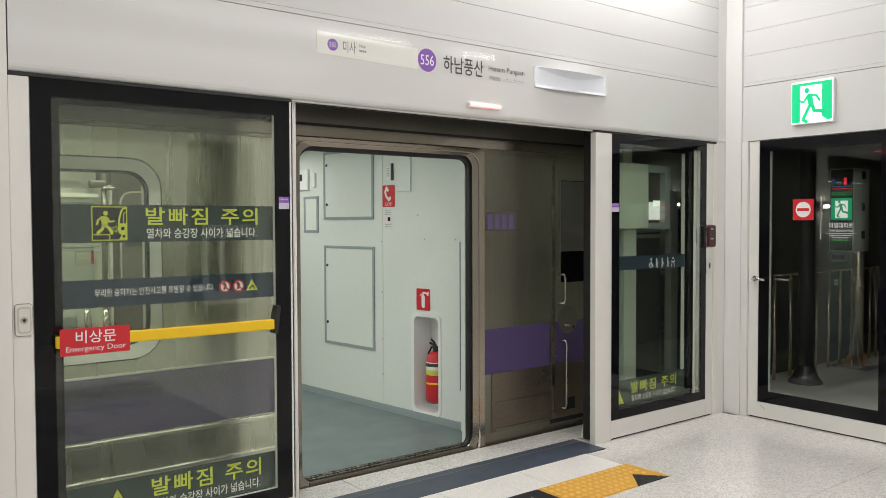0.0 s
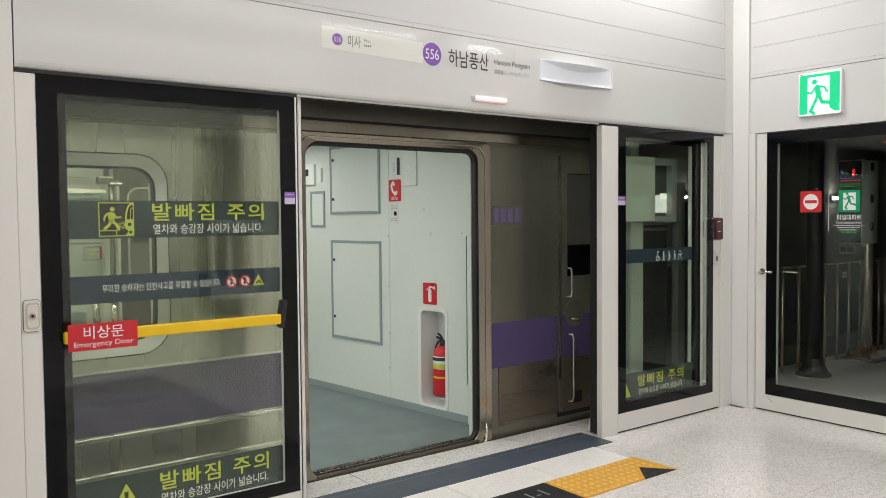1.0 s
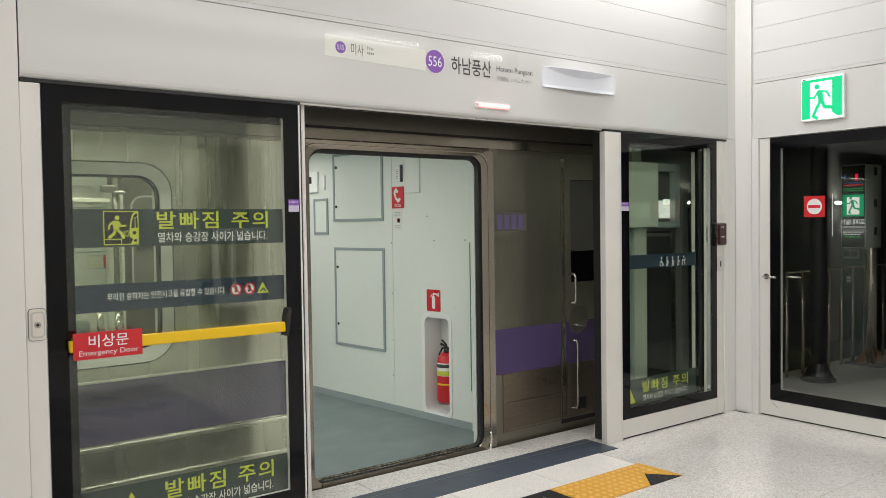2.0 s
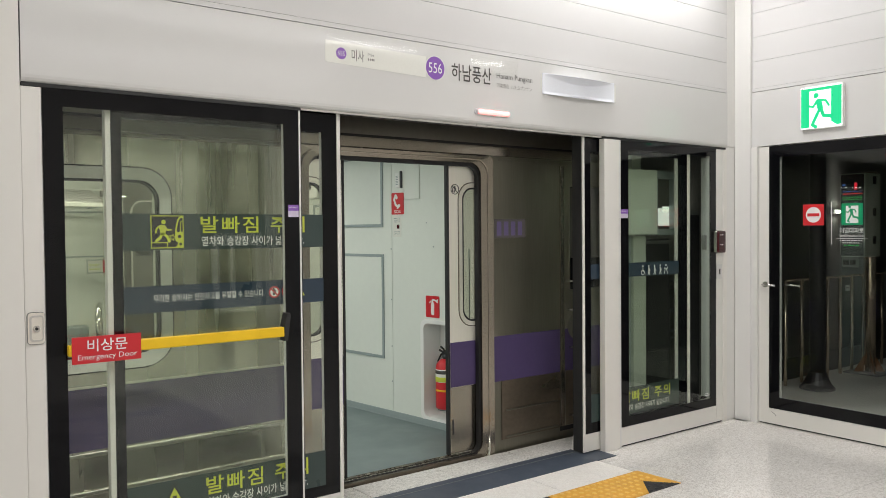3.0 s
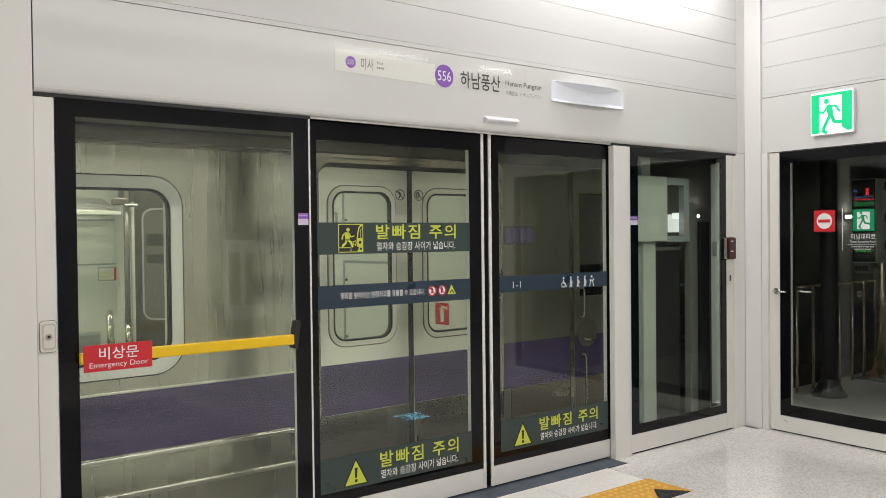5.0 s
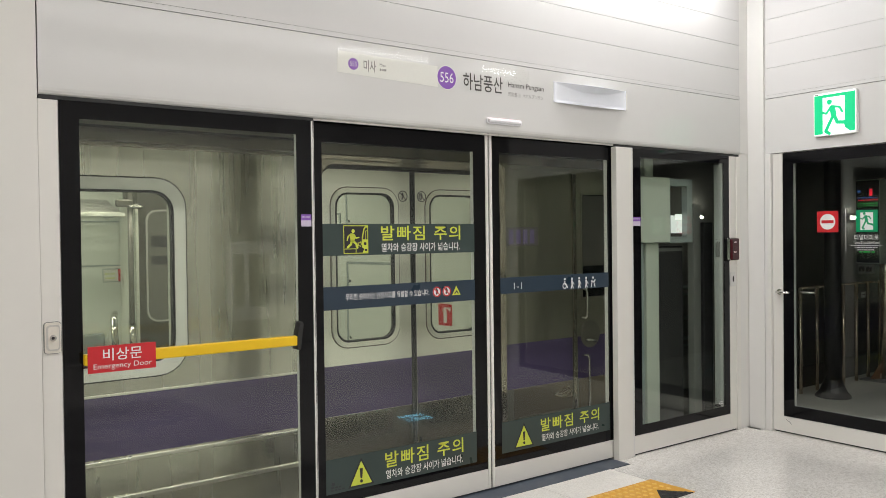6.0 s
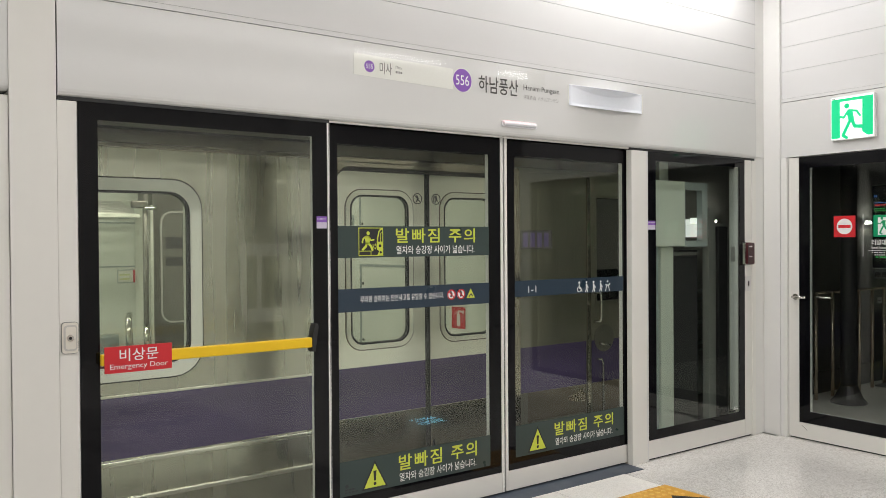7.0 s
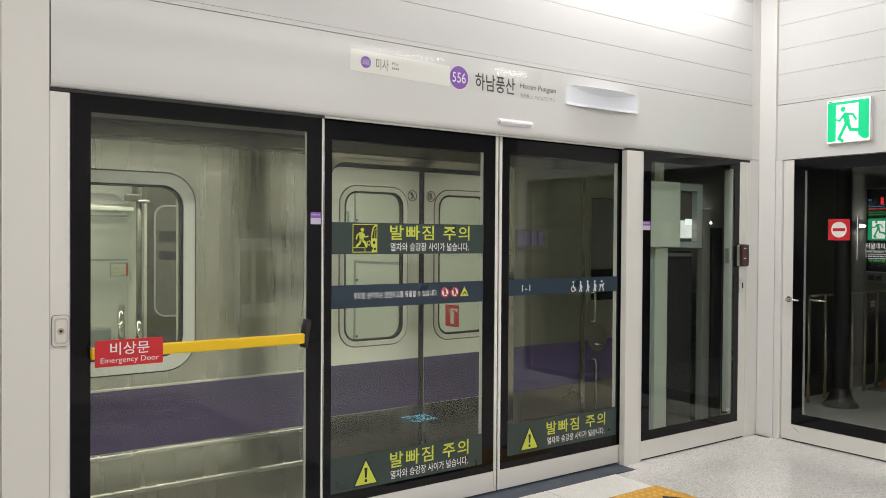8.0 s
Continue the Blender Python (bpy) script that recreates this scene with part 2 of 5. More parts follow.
M["cab_dark"] = material("cab_glass_tone", (0.07, 0.068, 0.06), 0.5)
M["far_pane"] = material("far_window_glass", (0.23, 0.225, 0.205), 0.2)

# ---- frames of reference: u to the right, v up, n towards the viewer ----
def facing_platform(y):
    return Matrix(((1, 0, 0, 0), (0, 0, -1, y), (0, 1, 0, 0), (0, 0, 0, 1)))


def facing_west(x):
    return Matrix(((0, 0, -1, x), (-1, 0, 0, 0), (0, 1, 0, 0), (0, 0, 0, 1)))


LEVEL = Matrix.Identity(4)


# ---- mesh helpers ----
def thing(name, at, label, category, group="", kind=""):
    ob = new(name)
    ob.empty_display_size = 0.05
    ob.location = at
    return tagged(ob, label, category, group, kind)


def part(name, bm, mat, parent, label="", smooth=False):
    """One mesh object under a thing or a part; the mesh is given in the world's coordinates."""
    top = parent
    while top and top.parent:
        top = top.parent
    if top:
        bmesh.ops.translate(bm, verts=bm.verts, vec=-Vector(top.location))
    bmesh.ops.recalc_face_normals(bm, faces=bm.faces)
    me = bpy.data.meshes.new(name)
    bm.to_mesh(me)
    bm.free()
    me.materials.append(M[mat] if isinstance(mat, str) else mat)
    if smooth:
        for p in me.polygons:
            p.use_smooth = True
    ob = new(name, me)
    if parent:
        ob.parent = parent
    return tagged(ob, label)


def structure(name, bm, mat, label, category):
    return tagged(part(name, bm, mat, None), label, category, kind="structure")


def box(bm, m, u0, v0, u1, v1, n0, n1, bevel=0.0):
    r = bmesh.ops.create_cube(bm, size=1)
    vs = r["verts"]
    t = m @ Matrix.Translation(((u0 + u1) / 2, (v0 + v1) / 2, (n0 + n1) / 2)) @ Matrix.Diagonal((u1 - u0, v1 - v0, n1 - n0, 1))
    bmesh.ops.transform(bm, matrix=t, verts=vs)
    if bevel:
        es = {e for v in vs for e in v.link_edges}
        bmesh.ops.bevel(bm, geom=list(es), offset=bevel, segments=2, affect="EDGES", profile=0.5)


def one_box(*a, **k):
    bm = bmesh.new()
    box(bm, *a, **k)
    return bm


def world_box(x0, y0, z0, x1, y1, z1, bevel=0.0):
    return one_box(LEVEL, x0, y0, x1, y1, z0, z1, bevel=bevel)


def round_loop(u0, v0, u1, v1, r, k=7):
    r = max(min(r, (u1 - u0) / 2, (v1 - v0) / 2), 1e-4)
    pts = []
    for cu, cv, a0 in ((u1 - r, v1 - r, 0), (u0 + r, v1 - r, 90), (u0 + r, v0 + r, 180), (u1 - r, v0 + r, 270)):
        for i in range(k):
            a = radians(a0 + 90 * i / (k - 1))
            pts.append((cu + r * math.cos(a), cv + r * math.sin(a)))
    return pts


def ring(bm, m, outer, inner, n0, n1, slope=0.0):
    """A frame with rounded corners; outer and inner are (u0, v0, u1, v1, radius). slope: how far the inner edge lies back."""
    a, b = round_loop(*outer), round_loop(*inner)
    k = len(a)
    rows = []
    for pts, n in ((a, n0), (a, n1), (b, n1 - slope), (b, n0)):
        rows.append([bm.verts.new(m @ Vector((u, v, n))) for u, v in pts])
    for j in range(4):
        p, q = rows[j], rows[(j + 1) % 4]
        for i in range(k):
            bm.faces.new((p[i], p[(i + 1) % k], q[(i + 1) % k], q[i]))


def plate(bm, m, pts, n0, n1):
    """A flat piece of any outline with a thickness."""
    a = [bm.verts.new(m @ Vector((u, v, n0))) for u, v in pts]
    b = [bm.verts.new(m @ Vector((u, v, n1))) for u, v in pts]
    k = len(pts)
    bm.faces.new(list(reversed(a)))
    bm.faces.new(b)
    for i in range(k):
        bm.faces.new((a[i], a[(i + 1) % k], b[(i + 1) % k], b[i]))


def round_plate(bm, m, u0, v0, u1, v1, r, n0, n1):
    plate(bm, m, round_loop(u0, v0, u1, v1, r), n0, n1)


def disc(bm, m, u, v, r, n0, n1, k=24):
    plate(bm, m, [(u + r * math.cos(2 * math.pi * i / k), v + r * math.sin(2 * math.pi * i / k)) for i in range(k)], n0, n1)


def stroke(bm, m, pts, w, n0, n1):
    """A thick line with round ends."""
    for step, ((u0, v0), (u1, v1)) in enumerate(zip(pts, pts[1:])):
        a = math.atan2(v1 - v0, u1 - u0)
        loop = []
        for cu, cv, s in ((u1, v1, -90), (u0, v0, 90)):
            for i in range(5):
                b = a + radians(s + 45 * i)
                loop.append((cu + w / 2 * math.cos(b), cv + w / 2 * math.sin(b)))
        plate(bm, m, loop, n0, n1 + 0.0001 * step)


def tube(bm, pts, r, k=10):
    """A round bar along a line of world points."""
    pts = [Vector(p) for p in pts]
    rows = []
    for i, p in enumerate(pts):
        d = (pts[min(i + 1, len(pts) - 1)] - pts[max(i - 1, 0)]).normalized()
        a = d.orthogonal().normalized() if i == 0 else (side - side.project(d)).normalized()
        side = a
        b = d.cross(a)
        rows.append([bm.verts.new(p + r * (math.cos(2 * math.pi * j / k) * a + math.sin(2 * math.pi * j / k) * b)) for j in range(k)])
    for p, q in zip(rows, rows[1:]):
        for j in range(k):
            bm.faces.new((p[j], p[(j + 1) % k], q[(j + 1) % k], q[j]))
    bm.faces.new(list(reversed(rows[0])))
    bm.faces.new(rows[-1])


def one_tube(pts, r, k=10):
    bm = bmesh.new()
    tube(bm, pts, r, k)
    return bm


def lathe(bm, m, profile, k=20):
    """A turned shape round the v axis of m; profile: (radius, v)."""
    rows = [[bm.verts.new(m @ Vector((r * math.cos(2 * math.pi * j / k), v, r * math.sin(2 * math.pi * j / k)))) for j in range(k)] for r, v in profile]
    for p, q in zip(rows, rows[1:]):
        for j in range(k):
            bm.faces.new((p[j], p[(j + 1) % k], q[(j + 1) % k], q[j]))
    bm.faces.new(list(reversed(rows[0])))
    bm.faces.new(rows[-1])


def writing(name, text, m, u0, v0, u1, v1, n, mat, parent, label="", depth=0.0006, bold=0.0, gap=1.0):
    """Lettering fitted into a rectangle, as a thin mesh."""
    cu = bpy.data.curves.new(name, "FONT")
    cu.body = text
    cu.resolution_u = 3
    cu.offset, cu.space_character = bold, gap
    tmp = new(name, cu)
    me = bpy.data.meshes.new_from_object(tmp.evaluated_get(bpy.context.evaluated_depsgraph_get()))
    bpy.data.objects.remove(tmp)
    bpy.data.curves.remove(cu)
    bm = bmesh.new()
    bm.from_mesh(me)
    bpy.data.meshes.remove(me)
    if not bm.verts:
        bm.free()
        return None
    x0, x1 = min(v.co.x for v in bm.verts), max(v.co.x for v in bm.verts)
    y0, y1 = min(v.co.y for v in bm.verts), max(v.co.y for v in bm.verts)
    for v in bm.verts:
        v.co = m @ Vector((u0 + (v.co.x - x0) / (x1 - x0) * (u1 - u0), v0 + (v.co.y - y0) / (y1 - y0) * (v1 - v0), n + depth))
    return part(name, bm, mat, parent, label)


def bars(bm, m, u0, v0, u1, v1, n, seed, words=6):
    """Unreadable lettering as plain bars."""
    rnd = random.Random(seed)
    u = u0
    step = (u1 - u0) / words
    while u < u1 - step * 0.3:
        w = step * rnd.uniform(0.5, 0.85)
        box(bm, m, u, v0, min(u + w, u1), v1, n, n + 0.0006)
        u += step


# ---- signs as plain shapes ----
def runner(bm, m, u, v, s, n0, n1, flip=1):
    """The running figure of an exit sign, as strokes; u, v: its middle, s: its height."""
    f = lambda pts: [(u + flip * a * s, v + b * s) for a, b in pts]
    disc(bm, m, u - flip * 0.125 * s, v + 0.425 * s, 0.076 * s, n0, n1, 16)
    stroke(bm, m, f([(-0.045, 0.25), (0.0, 0.05)]), 0.165 * s, n0, n1 + 0.00075)
    stroke(bm, m, f([(-0.02, 0.29), (0.16, 0.255), (0.245, 0.11)]), 0.062 * s, n0, n1 + 0.00015)
    stroke(bm, m, f([(-0.09, 0.28), (-0.215, 0.105), (-0.335, 0.145)]), 0.062 * s, n0, n1 + 0.00035)
    stroke(bm, m, f([(0.02, 0.03), (0.095, -0.17), (0.31, -0.195), (0.37, -0.265)]), 0.098 * s, n0, n1 + 0.0002)
    stroke(bm, m, f([(-0.02, 0.03), (-0.135, -0.20), (-0.235, -0.40), (-0.13, -0.465)]), 0.09 * s, n0, n1 + 0.00045)


# ---- platform ----
def platform():
    ft = 0.15
    x0, y0, y1 = DIMMED_FLOOR
    for a, b, c, d in ((x0, -7, WALL_X + 0.02, -1.3913), (x0, -1.3887, WALL_X + 0.02, -0.10), (-9, -7, x0 - 0.0005, y0), (-9, y1, x0 - 0.0005, -0.10)):
        structure("floor", world_box(a, b, -ft, c, d, 0), "terrazzo", "speckled grey terrazzo platform floor", "floor")
    # Out of view; its dark colour replaces weak light in the doors' reflections.
    structure("floor", world_box(-9, y0 + 0.0005, -ft, x0 - 0.001, y1 - 0.0005, 0), "dimmed_granite", "unseen part of the floor, darkened in place of dim light", "floor")
    structure("floor", world_box(WALL_X + 0.0205, -7, -ft, 9.5, -2.7005, 0), "terrazzo", "speckled grey terrazzo floor beyond the end wall", "floor")
    structure("floor_joint", world_box(x0, -1.3912, -ft, WALL_X + 0.02, -1.3888, -0.0012), "joint", "thin grey joint in the terrazzo", "floor joint")
    # paler stone slabs in front of the doors, the threshold, and the edge stones
    slabs = structure("threshold_paving", world_box(-9, -0.098, -ft, WALL_X - 0.05, 0.20, -0.012), "threshold", "dark blue-grey door threshold strip", "threshold")
    for x0, x1 in ((-0.335, 1.085), (3.30, 4.78)):
        structure("floor_strip", world_box(x0, -0.0995, -0.011, x1, 0.196, 0.0), "terrazzo", "grey terrazzo under the fixed panels", "floor")
    strip = thing("threshold_strip", (2.2, 0.05, 0), "dark blue-grey worn door threshold strip in the floor", "threshold", kind="structure")
    part("plate", world_box(1.09, -0.094, -0.011, 3.295, 0.196, 0.003, 0.002), "threshold", strip)
    part("groove", world_box(1.09, 0.128, 0.0031, 3.295, 0.133, 0.0045), "grey_metal", strip, "thin scuffed metal guide line")
    edge = thing("edge_paving", (2.2, 0.32, 0), "pale speckled granite platform edge stones", "paving", kind="structure")
    x = -2.0
    first = None
    while x < 4.8:
        if first is None:
            first = part("stone", world_box(x, 0.202, -ft, x + 0.594, EDGE_Y, 0.0, 0.003), "edge_stone", edge)
        else:
            o = new("stone", first.data)
            o.parent = edge
            o.location = (x + 2.0, 0, 0)
        x += 0.6
    pave = thing("door_paving", (2.2, -0.25, 0), "pale smooth granite slabs in front of the doors", "paving", kind="structure")
    first = None
    for i in range(5):
        x = 0.085 + 0.605 * i
        if first is None:
            first = part("slab", world_box(x, -0.40, -0.02, x + 0.6, -0.097, 0.003, 0.0012), "granite", pave)
        else:
            o = new("slab", first.data)
            o.parent = pave
            o.location = (0.605 * i, 0, 0)
    part("joint_bed", world_box(0.085, -0.399, -0.02, 3.105, -0.098, 0.0005), "joint", pave)
    structure("platform_face", world_box(-9, 0.2, -1.2, WALL_X, EDGE_Y - 0.02, -ft - 0.002), "concrete", "dark concrete platform edge face", "wall")


def tactile_strip():
    t = thing("tactile_paving", (2.75, -0.555, 0), "yellow tactile warning strip with raised dots and black arrow tip", "tactile paving")
    x0, x1, y0, y1 = 2.370, 3.130, -0.71, -0.40
    bm = bmesh.new()
    plate(bm, LEVEL, [(x0, y0), (2.855, y0), (2.995, -0.553), (3.128, y0), (3.145, y0), (x1, y1), (x0, y1)], 0.001, 0.006)
    part("base", bm, "yellow_tile", t)
    bm = bmesh.new()
    plate(bm, LEVEL, [(2.858, y0), (3.126, y0), (2.995, -0.557)], 0.001, 0.0065)
    part("arrow_tip", bm, "black_sheet", t, "black arrow-shaped tip with small dots")
    bm = bmesh.new()
    n = 0
    for i in range(16):
        for j in range(6):
            x, y = x0 + 0.03 + 0.0515 * i, y0 + 0.026 + 0.0515 * j
            if x > x1 - 0.02 or (abs(x - 2.995) < 0.155 - 0.95 * (y - y0) + 0.012 and y < -0.545):
                continue
            lathe(bm, Matrix.Translation((x, y, 0.006)) @ Matrix.Rotation(radians(90), 4, "X"), [(0.014, 0.0), (0.0125, 0.003), (0.007, 0.0045), (0.001, 0.005)], 10)
    tagged(part("raised_dots", bm, "yellow_dome", t, "rows of raised round dots"), kind="stuff")
    bm = bmesh.new()
    for x, y in ((2.90, -0.69), (2.95, -0.69), (3.0, -0.69), (3.05, -0.69), (3.09, -0.69), (2.945, -0.645), (2.995, -0.645), (3.045, -0.645), (2.995, -0.60)):
        lathe(bm, Matrix.Translation((x, y, 0.0065)) @ Matrix.Rotation(radians(90), 4, "X"), [(0.013, 0.0), (0.011, 0.003), (0.004, 0.0045)], 9)
    tagged(part("dark_dots", bm, "dark_metal", t), kind="stuff")
    s = thing("door_number_mat", (2.1, -0.555, 0), "black floor marker with white door number", "floor marker")
    part("mat", world_box(1.77, -0.71, 0.001, 2.362, -0.40, 0.006, 0.001), "black_sheet", s)
    writing("number", "1-1", LEVEL, 2.145, -0.56, 2.255, -0.468, 0.0062, "lining_trim", s)


def header(name, x0, x1, shut):
    """The long casing over the doors: profiled, with a rounded lower edge, and cladding boards above it."""
    h = thing(name, ((x0 + x1) / 2, 0, HEAD_Z), "glossy off-white metal casing above the platform doors", "door header", kind="structure")
    prof = [(0.20, HEAD_Z + 0.012), (0.026, HEAD_Z), (0.016, HEAD_Z + 0.002), (0.008, HEAD_Z + 0.008), (0.002, HEAD_Z + 0.018), (0.0, HEAD_Z + 0.030), (0.0, SEAMS[0] - 0.0015), (0.20, SEAMS[0] - 0.0015)]
    bm = bmesh.new()
    a = [bm.verts.new((x0, y, z)) for y, z in prof]
    b = [bm.verts.new((x1, y, z)) for y, z in prof]
    bm.faces.new(a)
    bm.faces.new(list(reversed(b)))
    for i in range(len(prof)):
        j = (i + 1) % len(prof)
        bm.faces.new((a[i], b[i], b[j], a[j]))
    part("casing", bm, "casing", h)
    # Black strips stand in for the shadow between casing and glass.
    for a, b in shut:
        part("shadow_strip", world_box(a, 0.0135, HEAD_Z - 0.014, b, 0.10, HEAD_Z + 0.001), "rubber", h, "black strip in place of the shadow in the gap over the glass")
    if x1 > 2:
        part("lower_lip", world_box(1.087, 0.022, HEAD_Z - 0.010, 3.294, 0.034, HEAD_Z + 0.001, 0.002), "lock", h)
    part("inner_shadow_board", world_box(x0, 0.115, HEAD_Z - 0.0, x1, 0.125, 2.5), "dark_metal", h)
    for z0, z1 in zip(SEAMS, SEAMS[1:]):
        part("cladding_board", world_box(x0, 0.006 if z0 > 2.54 else 0.002, z0 + (0.0025 if z0 < 2.54 else 0.0016), x1, 0.05, z1 - 0.0004, 0.0012), "panel", h)
    part("backing", world_box(x0, 0.052, SEAMS[0], x1, 0.12, CEIL_Z), "joint", h)


def facade():
    header("door_header", -0.157, 4.694, ((-0.155, 1.086), (3.295, 4.69)))
    header("door_header", -3.2, -0.3355, ())
    c = thing("pilaster", (-0.25, 0, 0), "off-white painted metal pilaster between door bays", "pilaster", kind="structure")
    part("casing", world_box(-0.335, -0.008, 0, -0.1635, 0.19, CEIL_Z, 0.001), "column", c)
    c = thing("corner_column", (4.75, 0, 0), "off-white folded metal corner column", "column", kind="structure")
    part("side_casing", world_box(4.697, 0.016, 0, 4.83, 0.19, 2.118, 0.002), "corner", c)
    part("side_casing", world_box(4.697, 0.013, 2.120, 4.83, 0.19, CEIL_Z, 0.002), "corner", c)
    part("front_casing", world_box(4.808, -0.123, 0, 4.95, 0.0125, CEIL_Z, 0.002), "corner", c)
    part("inner_jamb", world_box(4.814, -0.174, 0, 4.95, -0.125, HEAD_Z - 0.002, 0.002), "corner", c)

    # post beside the emergency door, with its lock
    p = thing("door_post", (-0.12, 0.03, 0), "slim off-white door post with a key lock", "post", kind="structure")
    part("casing", world_box(-0.159, 0.016, 0, -0.082, 0.10, HEAD_Z - 0.016, 0.002), "column", p)
    F = facing_platform(0.016)
    bm = bmesh.new()
    round_plate(bm, F, -0.153, 1.042, -0.085, 1.175, 0.016, 0.0, 0.003)
    part("lock_shadow_gap", bm, "grey_metal", p)
    bm = bmesh.new()
    round_plate(bm, F, -0.150, 1.045, -0.088, 1.172, 0.012, 0.003, 0.010)
    lock = part("lock_plate", bm, "lock_cream", p, "cream lock plate with a bevelled rim")
    bm = bmesh.new()
    disc(bm, F, -0.119, 1.108, 0.013, 0.010, 0.016)
    part("cylinder", bm, "chrome", lock)
    bm = bmesh.new()
    disc(bm, F, -0.119, 1.108, 0.006, 0.016, 0.017)
    part("keyhole", bm, "rubber", lock)
    bm = bmesh.new()
    ring(bm, F, (-0.144, 1.055, -0.092, 1.162, 0.014), (-0.137, 1.062, -0.096, 1.155, 0.01), 0.010, 0.0125)
    part("rim", bm, "lock", lock)

    # post between the sliding doors and the fixed panel
    p = thing("door_post", (3.38, 0.03, 0), "off-white door post beside the fixed glass panel", "post", kind="structure")
    part("casing", world_box(3.296, 0.0, 0.0, 3.444, 0.046, HEAD_Z - 0.016, 0.002), "column", p)
    part("trim", world_box(3.446, 0.004, 0.0, 3.463, 0.046, HEAD_Z - 0.016, 0.001), "alu", p)


def pane_unit(t, F, u0, u1, v1, clear, back=0.035, rail=(0.012, 0.130), inner="frame_back"):
    """Black-edged glass on an aluminium frame with a pale bottom rail. clear: the see-through rectangle."""
    bm = bmesh.new()
    ring(bm, F, (u0, rail[1], u1, v1, 0.001), (*clear, 0.004), -0.006, 0.0)
    part("black_border", bm, "frit", t, "black printed glass border")
    bm = bmesh.new()
    box(bm, F, clear[0] - 0.004, clear[1] - 0.004, clear[2] + 0.004, clear[3] + 0.004, -0.0058, -0.0012)
    pane = part("pane", bm, "glass", t, "clear slightly green glass pane")
    pane.visible_shadow = False
    bm = bmesh.new()
    ring(bm, F, (u0 + 0.002, rail[1], u1 - 0.002, v1 - 0.002, 0.001), (clear[0] - 0.005, clear[1] - 0.005, clear[2] + 0.005, clear[3] + 0.005, 0.004), -0.006 - back, -0.0061)
    part("back_frame", bm, inner, t, "pale metal frame")
    bm = bmesh.new()
    box(bm, F, u0, rail[0], u1, rail[1] - 0.002, -0.006 - back, 0.003, bevel=0.002)
    part("bottom_rail", bm, "column", t, "off-white bottom rail")
    return pane


def emergency_door():
    F = facing_platform(0.012)
    t = thing("emergency_door", (0.5, 0.03, 0), "black-edged glass emergency door with a yellow push bar", "door")
    pane_unit(t, F, -0.080, 1.070, HEAD_Z - 0.0155, (-0.003, 0.19, 0.992, 2.02))
    bm = bmesh.new()
    box(bm, F, 1.0702, 0.012, 1.0790, HEAD_Z - 0.0155, -0.04, 0.004, bevel=0.002)
    part("edge_strip", bm, "column", t, "pale metal closing edge")
    bm = bmesh.new()
    box(bm, F, 1.0792, 0.012, 1.0850, HEAD_Z - 0.0155, -0.04, -0.004)
    part("seal", bm, "rubber", t)
    bm = bmesh.new()
    box(bm, F, -0.009, 0.985, 0.958, 1.033, 0.020, 0.052, bevel=0.005)
    part("push_bar", bm, "yellow", t, "yellow horizontal push bar")
    bm = bmesh.new()
    plate(bm, F, [(0.955, 0.965), (0.976, 0.962), (0.984, 1.035), (0.994, 1.085), (0.988, 1.100), (0.972, 1.098), (0.962, 1.050)], 0.0, 0.052)
    bmesh.ops.bevel(bm, geom=list(bm.edges), offset=0.004, segments=2, affect="EDGES", profile=0.5)
    part("bracket", bm, "rubber", t, "black plastic end bracket")
    bm = bmesh.new()
    box(bm, F, 0.002, 0.952, 0.280, 1.064, 0.053, 0.057, bevel=0.001)
    s = part("sign", bm, "red", t, "red sign plate with white lettering")
    writing("lettering", "비상문", F, 0.062, 1.000, 0.222, 1.053, 0.0575, "white", s, bold=0.008)
    writing("lettering", "Emergency Door", F, 0.024, 0.961, 0.262, 0.990, 0.0575, "white", s)
    sticker(F, 1.010, 1.066, t)


def sticker(F, u0, u1, t):
    bm = bmesh.new()
    box(bm, F, u0, 1.597, u1, 1.626, 0.0004, 0.0012)
    s = part("sticker", bm, "violet", t, "small violet and lilac sticker")
    bm = bmesh.new()
    box(bm, F, u0, 1.566, u1, 1.5968, 0.0004, 0.0012)
    part("lower_half", bm, "lilac", s)
    bm = bmesh.new()
    bars(bm, F, u0 + 0.004, 1.610, u1 - 0.004, 1.617, 0.0012, 3, 7)
    part("small_print", bm, "lilac", s)


